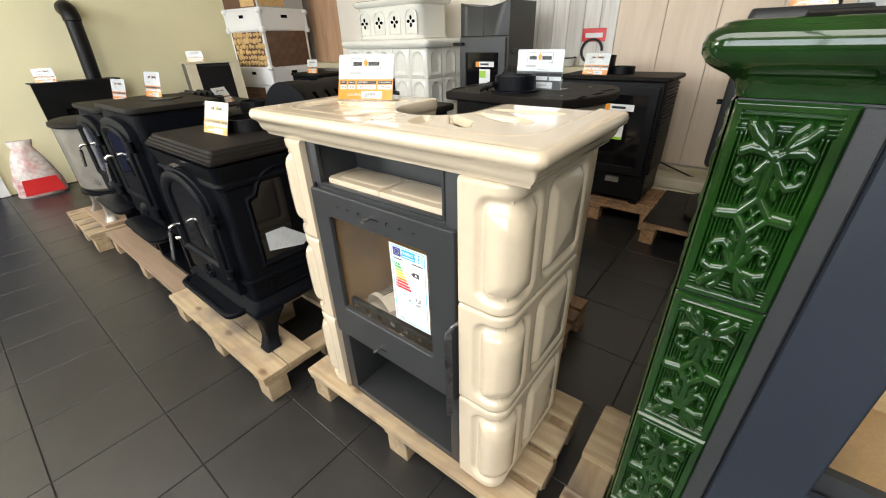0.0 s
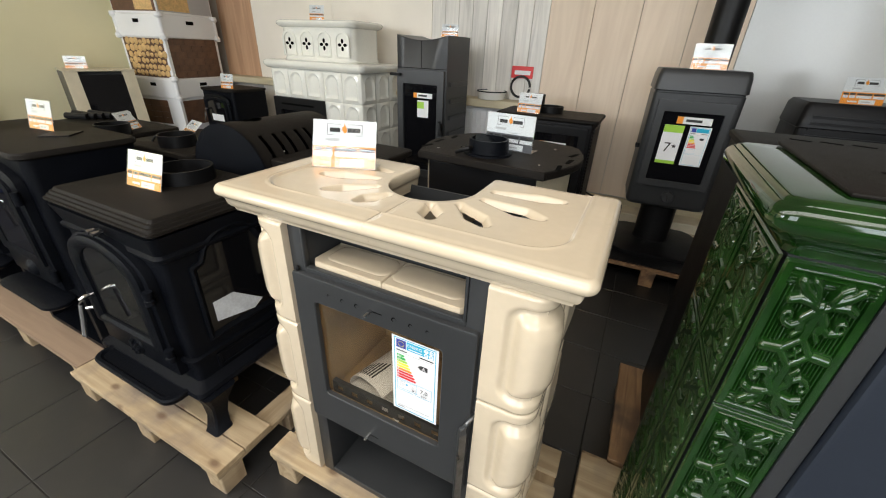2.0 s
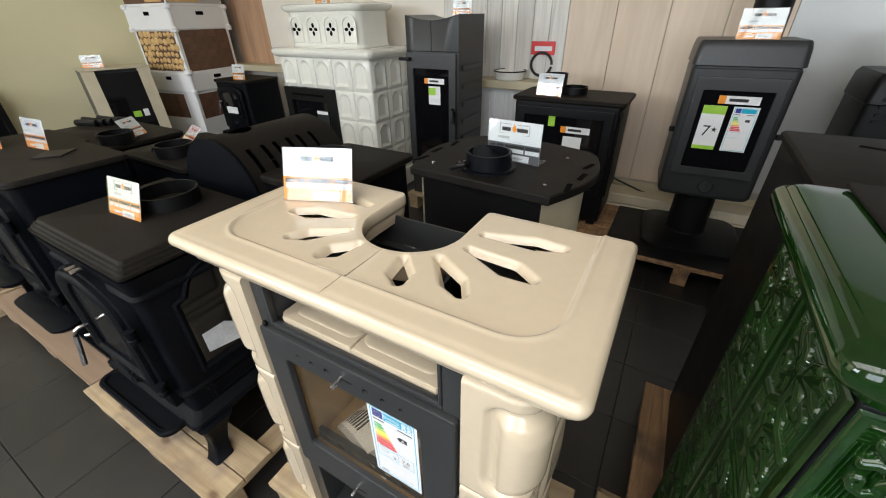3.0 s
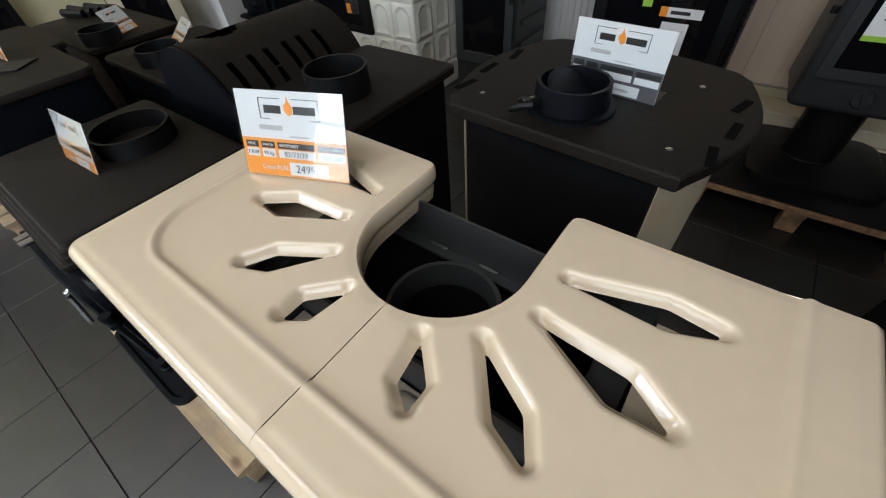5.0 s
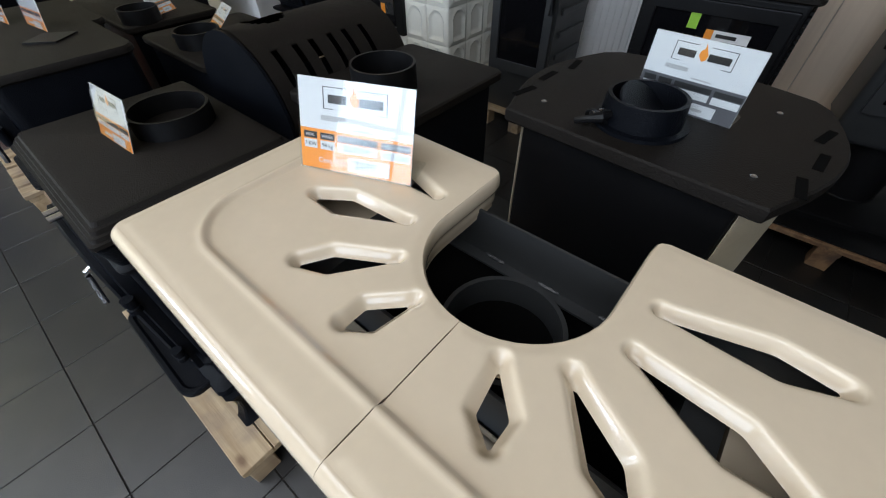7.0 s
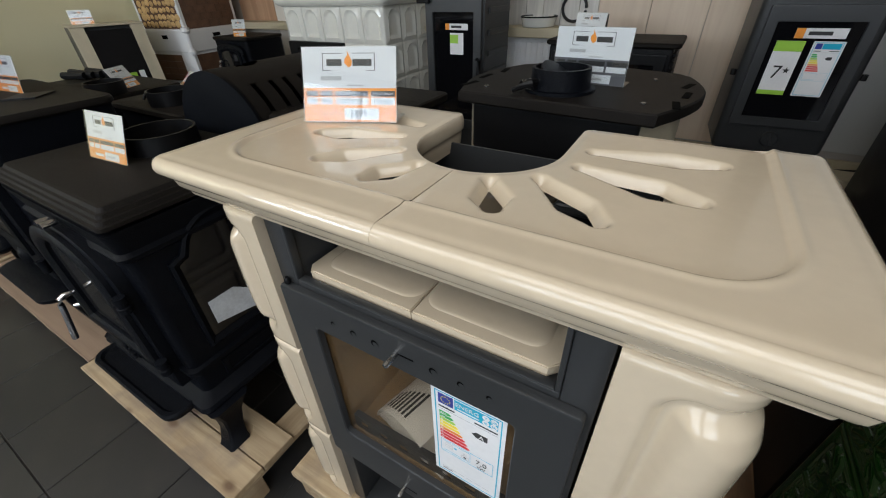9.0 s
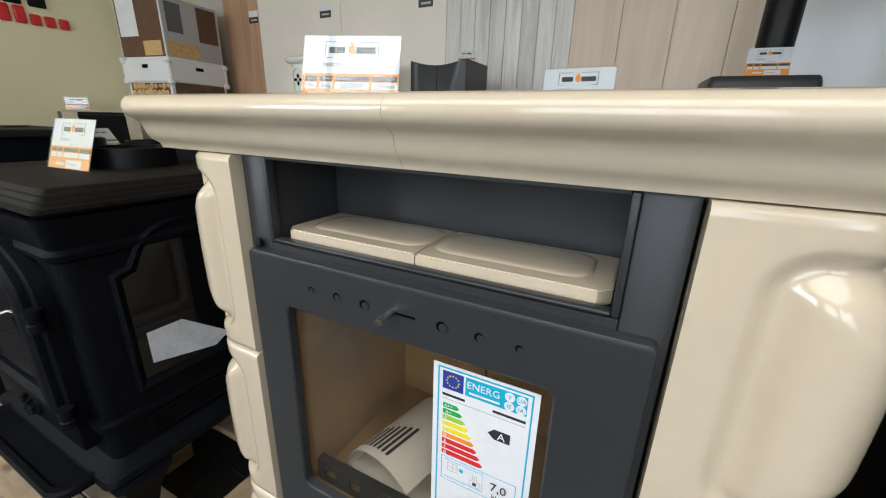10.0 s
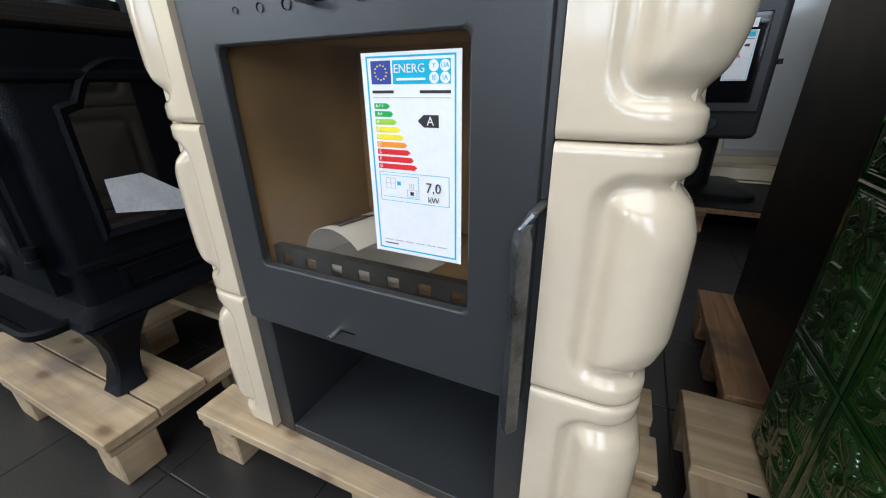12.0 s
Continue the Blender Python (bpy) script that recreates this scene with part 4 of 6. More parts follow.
# firebox
bm = bmesh.new()
box(bm, -0.185, -0.165, 0.014, 0.30, 0.40, 0.795)
box(bm, 0.165, 0.185, 0.014, 0.30, 0.40, 0.795)
box(bm, -0.165, -0.001, 0.26, 0.29, 0.40, 0.795)
box(bm, 0.001, 0.165, 0.262, 0.29, 0.40, 0.795)
box(bm, -0.165, 0.165, 0.014, 0.26, 0.384, 0.460)
part("firebox_lining", bm, VERMIC, stove, "tan vermiculite lining of the firebox")
part("baffle", slab(-0.164, 0.164, 0.05, 0.259, 0.762, 0.782), VERMIC, stove)
# log guard with square holes
bm = bmesh.new()
n = 7
box(bm, -0.160, 0.150, 0.0220, 0.0245, 0.4605, 0.4705)
box(bm, -0.160, 0.150, 0.0220, 0.0245, 0.4855, 0.4965)
for k in range(n + 1):
    x = -0.160 + 0.310 * k / n
    box(bm, max(-0.160, x - 0.013), min(0.150, x + 0.013), 0.0220, 0.0245, 0.4705, 0.4855)
box(bm, -0.160, 0.150, 0.0245, 0.034, 0.4945, 0.4965)
part("log_guard", bm, STEEL, stove, "dark steel log guard with square holes")
energy_label(stove, 0.032, 0.5295, 0.106, 0.204, 0.0072)

# rolled leaflet lying inside the firebox
leaf = thing("leaflet", pose(-0.048, 0.105, 0.4615, 0, 0, -14), "white printed leaflet curled up inside the firebox", "leaflet")
prof = [(-0.072 + 0.076 * (1 - math.cos(a)), 0.002 + 0.066 * math.sin(a)) for a in np.linspace(0.05, 2.3, 24)]
bm = loft(bmesh.new(), [[(x, y, z) for x, z in prof] + [(x, y, z - 0.0009) for x, z in prof[::-1]] for y in (-0.07, 0.08)])
part("sheet", bm, PAPER, leaf, "", True)
for k in range(7):
    a0 = 0.80 + 0.12 * k
    (x0, z0), (x1, z1) = [(-0.072 + 0.0765 * (1 - math.cos(a)), 0.002 + 0.0666 * math.sin(a)) for a in (a0, a0 + 0.06)]
    bm = loft(bmesh.new(), [[(x0, y, z0), (x1, y, z1), (x1, y, z1 + 0.0006), (x0, y, z0 + 0.0006)] for y in (-0.058, -0.020 + 0.004 * k)])
    part("print_bar", bm, INK, leaf)
part("lower_sheet", slab(-0.075, 0.10, -0.065, 0.05, 0.0, 0.002), PAPER, leaf)

price_sign(pose(-0.2415, 0.2195, TOP - 0.003, 0, 0, 22), 0.156, 0.112, "clear acrylic sign with white and orange card on cream stove", detail=True, tilt=20)

# ---- black stoves near the cream one ----
def ring_collar(t, x, y, z, r=0.076, h=0.05, material=None, name="flue_collar"):
    return part(name, lathe([(r - 0.006, z), (r, z), (r, z + h), (r - 0.006, z + h), (r - 0.006, z)], 40, x, y), material or BLACK, t, "round flue collar", True)


def stepped_plate(t, x0, x1, y0, y1, z, name="top_plate", material=None):
    o = rounded(x0, x1, y0, y1, 0.012)
    levels = [(0.030, z - 0.048), (0.008, z - 0.042), (0.0, z - 0.036), (0.0, z - 0.029), (0.006, z - 0.0275), (0.008, z - 0.020), (0.013, z - 0.0185), (0.015, z - 0.011), (0.021, z - 0.0095), (0.025, z - 0.0015), (0.030, z)]
    return part(name, prism(o, levels), material or IRON_TOP, t, "stepped cast top plate", True)


def arch(x0, x1, z0, zs, rise, n=14):
    """Outline of an arched opening: base corners, then the arch from right to left."""
    out = [(x0, z0), (x1, z0)]
    for k in range(n + 1):
        a = math.pi * k / n
        out.append(((x0 + x1) / 2 + (x1 - x0) / 2 * math.cos(a), zs + rise * math.sin(a)))
    return out


def bell(x0, x1, z0, zs, rise, n=28):
    """Outline of an opening with low shoulders and a rounded middle."""
    out = [(x0, z0), (x1, z0)]
    for k in range(n + 1):
        u = 1 - 2 * k / n
        out.append(((x0 + x1) / 2 + (x1 - x0) / 2 * u, zs + rise * max(0.0, 1 - (u / 0.74) ** 2) ** 0.55 - 0.012 * abs(u) ** 6))
    return out


def upright(outline, y0, y1, bm=None, bev=0.0):
    """A solid over an upright outline in x, z, between two depths, its front edge eased."""
    cx = sum(p[0] for p in outline) / len(outline)
    cz = sum(p[1] for p in outline) / len(outline)
    rings = []
    for y, g in ((y0, bev), (y0 + bev * 0.6, 0.0), (y1, 0.0)) if bev else ((y0, 0), (y1, 0)):
        rings.append([(x + (g if x < cx else -g), y, z + (g if z < cz else -g)) for x, z in outline])
    return loft(bm or bmesh.new(), rings)


def cabriole(x, y, z0, z1, sx, sy):
    """A cast leg that flares out to a pointed foot."""
    rings = []
    for k, (f, w, o) in enumerate(((0, 0.030, 0.020), (0.08, 0.026, 0.016), (0.3, 0.023, 0.004), (0.6, 0.029, -0.004), (0.85, 0.042, -0.006), (1, 0.052, -0.008))):
        z = z0 + (z1 - z0) * f
        cx, cy = x + sx * o, y + sy * o
        rings.append([(cx + a * w, cy + b * w, z) for a, b in ((-1, -0.8), (-0.8, -1), (0.8, -1), (1, -0.8), (1, 0.8), (0.8, 1), (-0.8, 1), (-1, 0.8))])
    return loft(bmesh.new(), rings)


# arched cast iron stove
cast = thing("cast_iron_stove", pose(-0.880, -0.045, 0), "black cast iron stove with arched door and chrome handle", "stove", "stoves")
ZT = 0.841
stepped_plate(cast, -0.263, 0.263, -0.018, 0.400, ZT)
W, D0, D1 = 0.238, 0.0, 0.36
o = rounded(-W, W, D0, D1, 0.02)
part("body", prism(o, [(-0.030, 0.262), (-0.034, 0.272), (-0.030, 0.284), (-0.008, 0.296), (0, 0.302), (0, 0.372), (-0.010, 0.376), (-0.010, 0.388), (0, 0.392), (0.0, 0.715), (-0.010, 0.722), (-0.012, 0.732), (-0.004, 0.740), (-0.010, 0.764), (-0.018, 0.794)]), IRON, cast, "black cast iron body with mouldings", True)
for x in (-0.250, 0.250):
    for y in (0.015, 0.36):
        part("leg", cabriole(x, y, 0.126, 0.268, 1 if x > 0 else -1, 1 if y > 0.2 else -1), IRON, cast, "", True)
lip = rounded(-0.205, 0.215, -0.095, 0.01, 0.04)
part("ash_lip", prism(lip, [(0.012, 0.262), (0.002, 0.266), (0, 0.280), (0.004, 0.286), (0.014, 0.286), (0.020, 0.279), (0.05, 0.279)]), IRON, cast, "", True)
dr = part("door", upright(arch(-0.192, 0.192, 0.330, 0.650, 0.105), 0.0, 0.032, None, 0.006), IRON, cast, "arched cast iron door", True)
dr.location.y = -0.028
outer, inner = arch(-0.176, 0.176, 0.415, 0.650, 0.100), arch(-0.128, 0.128, 0.448, 0.628, 0.088)
rings = []
for ol, y, f in ((outer, 0.0, 0), (outer, -0.010, 0), (outer, -0.016, 0.25), (outer, -0.016, 0.7), (outer, -0.008, 1.0), (outer, 0.003, 1.0)):
    rings.append([(a + (c - a) * f, y, b + (d - b) * f) for (a, b), (c, d) in zip(outer, inner)])
part("window_frame", loft(bmesh.new(), rings, True, False), IRON, dr, "", True)
# opaque pane on a solid door; black stands for the unlit firebox
part("glass", upright(inner, -0.0035, -0.001), DARKGLASS, dr, "door glass, blackened for the unlit firebox")
hd = part("handle", tube([(-0.120, -0.014, 0.533), (-0.120, -0.036, 0.536), (-0.122, -0.046, 0.530), (-0.125, -0.050, 0.514), (-0.132, -0.054, 0.48), (-0.150, -0.066, 0.395)], [0.006, 0.0065, 0.007, 0.007, 0.007, 0.0075], 12), CHROME, dr, "chrome door handle", True)
part("latch_pin", tube([(-0.188, 0.0, 0.452), (-0.205, -0.02, 0.452)], 0.006, 10), CHROME, dr, "", True)
for x in (0.02, 0.045):
    part("top_screw", tube([(x, -0.02, 0.775), (x, -0.045, 0.775)], 0.007, 10), CHROME, cast, "", True)
part("medallion", lathe([(0.0, 0.012), (0.014, 0.011), (0.02, 0.006), (0.03, 0.005), (0.034, 0)], 24), IRON, dr, "", True).matrix_basis = pose(0, -0.001, 0.372, 90, 0, 0)
for k in range(4):
    part("spoke", slab(-0.027, 0.027, -0.0035, 0.0035, 0.0, 0.014, 0.003), IRON, dr).matrix_basis = pose(0, -0.001, 0.372, 90, 0, 0) @ pose(0, 0, 0, 0, 0, 45 * k)
for z in (0.42, 0.62):
    part("hinge", lathe([(0.0, -0.02), (0.013, -0.02), (0.013, -0.006), (0.010, -0.004), (0.010, 0.004), (0.013, 0.006), (0.013, 0.02), (0, 0.02)], 14, 0.196, -0.006), IRON, dr, "", True).location.z = z
# side window, facing +x
for s in (1, -1):
    so, si = bell(-0.135, 0.135, 0.424, 0.690, 0.074), bell(-0.116, 0.116, 0.444, 0.674, 0.072)
    rings = []
    for f, y in ((0, 0.002), (0, -0.008), (0.35, -0.012), (1.0, -0.004), (1.0, 0.006)):
        rings.append([(a + (c - a) * f, y, b + (d - b) * f) for (a, b), (c, d) in zip(so, si)])
    q = pose(s * W, 0.195, 0, 0, 0, 90 * s)
    part("side_window_frame", loft(bmesh.new(), rings, True, False), IRON, cast, "", True).matrix_basis = q
    # opaque here too, the dark inside painted as black
    part("side_glass", upright(si, -0.002, 0.001), DARKGLASS, cast, "side glass, blackened for the unlit firebox").matrix_basis = q
    part("side_panel", plate_with_hole(rounded(-0.13, 0.13, 0.310, 0.366, 0.004), rounded(-0.115, 0.115, 0.320, 0.356, 0.003), -0.005, 0.002), IRON, cast, "", True).matrix_basis = q
ring_collar(cast, 0.0, 0.254, ZT, 0.084, 0.042)
# papers from inside, laid on the side glass; dimming behind it is in their colour
pap = thing("papers", pose(-0.880 + W + 0.0035, 0.150, 0.456), "whitish folded leaflet laid on the cast stove's side glass, dimmed in colour", "leaflet")
part("sheet", loft(bmesh.new(), [[(x, -0.098, 0.086), (x, -0.098, 0.018), (x, 0.030, -0.010), (x, 0.066, 0.010), (x, -0.030, 0.086)] for x in (0.0, 0.0012)]), FOLDED, pap)
price_sign(pose(-0.893, 0.088, ZT - 0.002, 0, 0, 4), 0.152, 0.108, "price sign with orange lower band on black cast stove", tilt=19)
pallet(pose(-1.302, -0.156, 0), 0.82, 0.60, 0.124, [(0, 0.155), (0.16, 0.32), (0.62, 0.78), (0.84, 1)], "pale pine pallet under the black cast iron stove", "X")


def plain_stove(m, w, d, z0, z1, label, door_z=0.4, handle=True, store=True, top=None):
    """A plain cast stove: overhanging plate, body, leaning door with window, wood store below."""
    t = thing("iron_stove", m, label, "stove", "stoves")
    o = rounded(0, w, 0, d, 0.03)
    part("top_plate", prism(rounded(-0.01, w + 0.01, -0.015, d + 0.01, 0.04), [(0.006, z1 - 0.024), (0, z1 - 0.018), (0, z1 - 0.006), (0.004, z1)]), top or IRON_TOP, t, "", True)
    part("body", prism(o, [(0, door_z - 0.03), (0, z1 - 0.024)]), IRON, t, "", True)
    bm = bmesh.new()
    box(bm, 0, 0.03, 0, d, z0, door_z - 0.0305, 0.003)
    part("side_foot", bm, IRON, t)
    part("side_foot", slab(w - 0.03, w, 0, d, z0, door_z - 0.0305, 0.003), IRON, t)
    part("store_back", slab(0.031, w - 0.031, d - 0.02, d - 0.005, z0, door_z - 0.0305), BLACK, t)
    part("store_floor", slab(0.031, w - 0.031, 0.0, d - 0.021, z0, z0 + 0.02), IRON, t)
    dd = part("door", upright(arch(0.04, w - 0.04, door_z + 0.01, z1 - 0.10, 0.055), -0.03, -0.001, None, 0.008), IRON, t, "", True)
    outer, inner = arch(0.07, w - 0.07, door_z + 0.11, z1 - 0.12, 0.045), arch(0.105, w - 0.105, door_z + 0.14, z1 - 0.135, 0.035)
    rings = [[(a + (c - a) * f, y, b + (e - b) * f) for (a, b), (c, e) in zip(outer, inner)] for f, y in ((0, -0.029), (0, -0.04), (0.4, -0.044), (1, -0.036), (1, -0.028))]
    part("window_frame", loft(bmesh.new(), rings, True, False), IRON, dd, "", True)
    part("glass", upright(inner, -0.034, -0.031), DARKGLASS, dd)
    part("air_dial", lathe([(0.0, 0.018), (0.012, 0.018), (0.03, 0.008), (0.035, 0)], 18), IRON, dd, "", True).matrix_basis = pose(w / 2, -0.03, door_z + 0.06, 90, 0, 0)
    part("ash_lip", prism(rounded(0.02, w - 0.02, -0.10, 0.0, 0.05), [(0.01, door_z - 0.045), (0, door_z - 0.035), (0, door_z - 0.025), (0.012, door_z - 0.02)]), IRON, t, "", True)
    for z in (door_z + 0.08, z1 - 0.14):
        part("hinge", lathe([(0.0, -0.022), (0.011, -0.022), (0.011, 0.022), (0, 0.022)], 12, w - 0.035, -0.036), IRON, dd, "", True).location.z = z
    if handle:
        zc = (door_z + z1) / 2 + 0.02
        part("handle", tube([(0.105, -0.040, zc + 0.016), (0.103, -0.060, zc + 0.018), (0.100, -0.070, zc + 0.010), (0.098, -0.073, zc - 0.010), (0.088, -0.082, zc - 0.092)], 0.0075, 12), CHROME, dd, "chrome door handle", True)
    return t


b1 = plain_stove(pose(-1.745, -0.03, 0), 0.45, 0.33, 0.124, 0.907, "black iron stove with chrome handle and open wood store")
part("flue_cover", prism([(-0.06 + 0.225, 0.2), (0.225, 0.135), (0.285, 0.2), (0.225, 0.27)], [(0.0, 0.9075), (0, 0.9115)]), BLACK, b1)
price_sign(pose(-1.676, 0.175, 0.905, 0, 0, 6), 0.150, 0.110, "upright price sign on the black wood stove")
plain_stove(pose(-2.27, -0.02, 0), 0.44, 0.40, 0.124, 0.867, "second black iron stove with chrome handle beside the first")
price_sign(pose(-2.075, 0.135, 0.865, 0, 0, 8), 0.150, 0.110, "price sign standing on the second black stove")
ply = thing("plywood_pallet", pose(-2.375, -0.13, 0), "low pallet covered with a pale plywood sheet", "pallet", "pallets")
part("sheet", slab(0, 1.07, 0, 0.62, 0.104, 0.123, 0.001, 1), PLY, ply)
for x in (0.02, 0.5, 0.97):
    part("bearer", slab(x, x + 0.08, 0.01, 0.61, 0.0, 0.1035, 0.002, 1), PALLET_Y, ply)

# enamelled column stove on cast legs
en = thing("enamel_stove", pose(-2.66, 0.06, 0), "grey-beige enamelled oval stove on ornate cast legs", "stove", "stoves")
oval = [(0.21 * math.cos(6.2831853 * k / 40), 0.16 * math.sin(6.2831853 * k / 40)) for k in range(40)]
part("body", prism(oval, [(0.02, 0.33), (0.0, 0.35), (0, 0.71), (0.004, 0.714)]), SILVER_ENAMEL, en, "", True)
part("top_plate", prism(oval, [(-0.012, 0.7145), (-0.018, 0.722), (-0.016, 0.738), (-0.002, 0.745)]), IRON_TOP, en, "", True)
part("base_ring", prism(oval, [(0.005, 0.30), (-0.01, 0.31), (-0.01, 0.325), (0.015, 0.3298)]), IRON, en, "", True)
for x in (-0.14, 0.14):
    for y in (-0.1, 0.1):
        part("leg", cabriole(x, y, 0.146, 0.305, 1 if x > 0 else -1, 1 if y > 0 else -1), SILVER_ENAMEL, en, "ornate cast leg", True)
pallet(pose(-3.02, -0.20, 0), 0.62, 0.56, 0.124, EVEN5, "small weathered pallet under the enamelled stove", "Y")
tagged(part("plywood_sheet", slab(-2.93, -2.43, -0.11, 0.30, 0.1245, 0.1455, 0.001, 1), PLY), "pale plywood sheet lying on the small pallet", "board")

# fireplace insert against the yellow wall
ins = thing("fireplace_insert", pose(-4.28, 0.09, 0), "black steel fireplace insert with wide flat frame", "fireplace", "stoves")
q = pose(0.06, 0.30, 0, 0, 0, 90)
part("front_frame", plate_with_hole(rounded(-0.31, 0.31, 0.002, 0.862, 0.004), rounded(-0.16, 0.27, 0.20, 0.66, 0.004), -0.012, 0.0), BLACK, ins, "", True).matrix_basis = q
part("box", slab(-0.12, 0.055, 0.01, 0.60, 0.002, 0.85), BLACK, ins)
part("glass", slab(0.0575, 0.0605, 0.12, 0.58, 0.19, 0.67), DARKGLASS, ins)
part("rim", slab(-0.125, 0.075, -0.012, 0.612, 0.8625, 0.874, 0.002), BLACK, ins)
pipe = thing("stove_pipe", pose(-4.30, 0.530, 0), "black enamelled flue pipe with an elbow into the wall", "stove pipe", "stove pipes")
part("pipe", tube([(0, 0, 0.875), (0.0, 0.012, 1.1), (0, 0.02, 1.325)], 0.058, 24), BLACK, pipe, "", True)
part("elbow", tube([(0, 0.02, 1.328), (-0.004, 0.02, 1.37), (-0.03, 0.02, 1.41), (-0.07, 0.02, 1.425), (-0.118, 0.02, 1.425)], 0.064, 24), BLACK, pipe, "", True)
price_sign(pose(-4.28, 0.20, 0.872, 0, 0, 75), 0.14, 0.11, "price sign on the black fireplace insert")
bag = thing("briquette_bag", pose(-4.20, -0.16, 0), "clear and red plastic bag of briquettes on the floor", "bag")
rings = []
for z, w, d in ((0.0, 0.30, 0.16), (0.02, 0.33, 0.19), (0.12, 0.31, 0.18), (0.24, 0.25, 0.14), (0.33, 0.19, 0.10), (0.40, 0.13, 0.07), (0.46, 0.16, 0.04)):
    rings.append([(d / 2 * math.cos(6.2831853 * k / 24) * (1 + 0.10 * math.sin(5 * k + 20 * z)), w / 2 * math.sin(6.2831853 * k / 24) * (1 + 0.08 * math.sin(3 * k + 31 * z)), z) for k in range(24)])
part("film", loft(bmesh.new(), rings), PLASTIC_BAG, bag, "", True)
part("label", loft(bmesh.new(), [[(x, -0.13, 0.03), (x, 0.13, 0.03), (x - 0.004, 0.11, 0.16), (x - 0.004, -0.11, 0.16)] for x in (0.100, 0.1015)]), RED, bag, "red printed label")
dr = thing("door_1", pose(X0, -0.36, 0), "navy blue door in a white frame", "door", kind="structure")
part("leaf", slab(0.0, 0.03, -0.95, -0.07, 0.003, 2.02), NAVY, dr)
part("frame", slab(0.0005, 0.05, -0.0695, 0.0, 0.003, 2.09, 0.004), WHITE_MATT, dr)
part("frame", slab(0.0005, 0.05, -1.03, -0.951, 0.003, 2.09, 0.004), WHITE_MATT, dr)
part("frame", slab(0.0005, 0.05, -0.950, -0.070, 2.021, 2.09, 0.004), WHITE_MATT, dr)

# wall lettering on the yellow wall: two rows of plain shapes
mark = thing("wall_sign", pose(X0 + 0.001, 1.2, 1.66), "black and red raised sign shapes on the yellow wall", "sign")
for k in range(6):
    part("black_shape", slab(0.0, 0.012, -0.62 + 0.15 * k, -0.51 + 0.15 * k, 0.09, 0.24, 0.011), BLACK, mark)
for k in range(11):
    tall = 0.045 * (k in (2, 6, 7))
    part("red_shape", slab(0.0, 0.012, -0.60 + 0.09 * k, -0.535 + 0.09 * k, -0.045, 0.035 + tall, 0.011), RED, mark)

# ---- second row ----
# vaulted stove with slots
va = thing("vaulted_stove", pose(-0.935, 0.41, -0.012), "black stove with vaulted slotted hood and oval flue hole", "stove", "stoves")
R, ZH = 0.20, 0.79
part("body", slab(-0.19, 0.19, 0.0, 0.43, 0.137, ZH - 0.001, 0.006), IRON, va)
part("hood_end", lathe([(0.0, 0.0), (R, 0.0), (R, 0.008), (0, 0.008)], 56), IRON, va, "", True).matrix_basis = pose(0, 0.0, ZH, 90, 0, 0)
NA, NY = 64, 44
V, F = [], []
slots = [(0.055 + 0.052 * k) for k in range(6)]
for r in (R, R - 0.005):
    for i in range(NA + 1):
        a = math.pi * i / NA
        for j in range(NY + 1):
            V.append((r * math.cos(a), 0.004 + 0.42 * j / NY, ZH + r * math.sin(a)))
for i in range(NA):
    for j in range(NY):
        ac, yc = 180 * (i + 0.5) / NA, 0.004 + 0.42 * (j + 0.5) / NY
        if any(abs(yc - s) < 0.010 for s in slots) and 24 < ac < 56:
            continue
        if ((ac - 97) / 15) ** 2 + ((yc - 0.12) / 0.055) ** 2 < 1:
            continue
        p = i * (NY + 1) + j
        F.append((p, p + 1, p + NY + 2, p + NY + 1))
        p += (NA + 1) * (NY + 1)
        F.append((p + NY + 1, p + NY + 2, p + 1, p))
part("hood", (V, [], F), IRON_TOP, va, "vaulted hood with slots", True)
part("hood_end", lathe([(0.0, 0.0), (R - 0.0055, 0.0), (R - 0.0055, 0.008), (0, 0.008)], 40), IRON, va).matrix_basis = pose(0, 0.43, ZH, 90, 0, 0)

gl = thing("flat_stove", pose(-0.76, 0.43, 0), "black flat-topped stove with a round flue collar", "stove", "stoves")
part("body", slab(0.015, 0.315, 0.015, 0.40, 0.13, 0.850, 0.006), IRON, gl)
part("top_plate", prism(rounded(0, 0.335, 0, 0.43, 0.02), [(0.005, 0.851), (0, 0.856), (0, 0.872), (0.004, 0.876)]), IRON_TOP, gl, "", True)
ring_collar(gl, 0.180, 0.155, 0.8762, 0.076, 0.062)
pallet(pose(-1.20, 0.38, 0), 0.80, 0.52, 0.124, EVEN5, "pallet under the vaulted and flat black stoves", "X")

for x, y, z, w, d, cx, cy, label in ((-1.74, 0.44, 0.812, 0.50, 0.40, 0.28, 0.10, "low black stove with a flue collar, behind the front row"), (-2.60, 0.45, 0.800, 0.69, 0.38, 0.62, 0.09, "black stove with dark collar and loose parts on top")):
    t = thing("low_stove", pose(x, y, 0), label, "stove", "stoves")
    part("body", slab(0.02, w - 0.02, 0.02, d - 0.02, 0.13, z - 0.026, 0.006), IRON, t)
    part("top_plate", prism(rounded(0, w, 0, d, 0.03), [(0.005, z - 0.025), (0, z - 0.019), (0, z - 0.004), (0.004, z)]), IRON_TOP, t, "", True)
    ring_collar(t, cx, cy, z + 0.0002, 0.074, 0.05)
    part("damper_arm", tube([(cx - 0.073, cy - 0.01, z + 0.02), (cx - 0.11, cy - 0.03, z + 0.03), (cx - 0.115, cy - 0.045, z + 0.01)], 0.006, 8), BLACK, t, "", True)
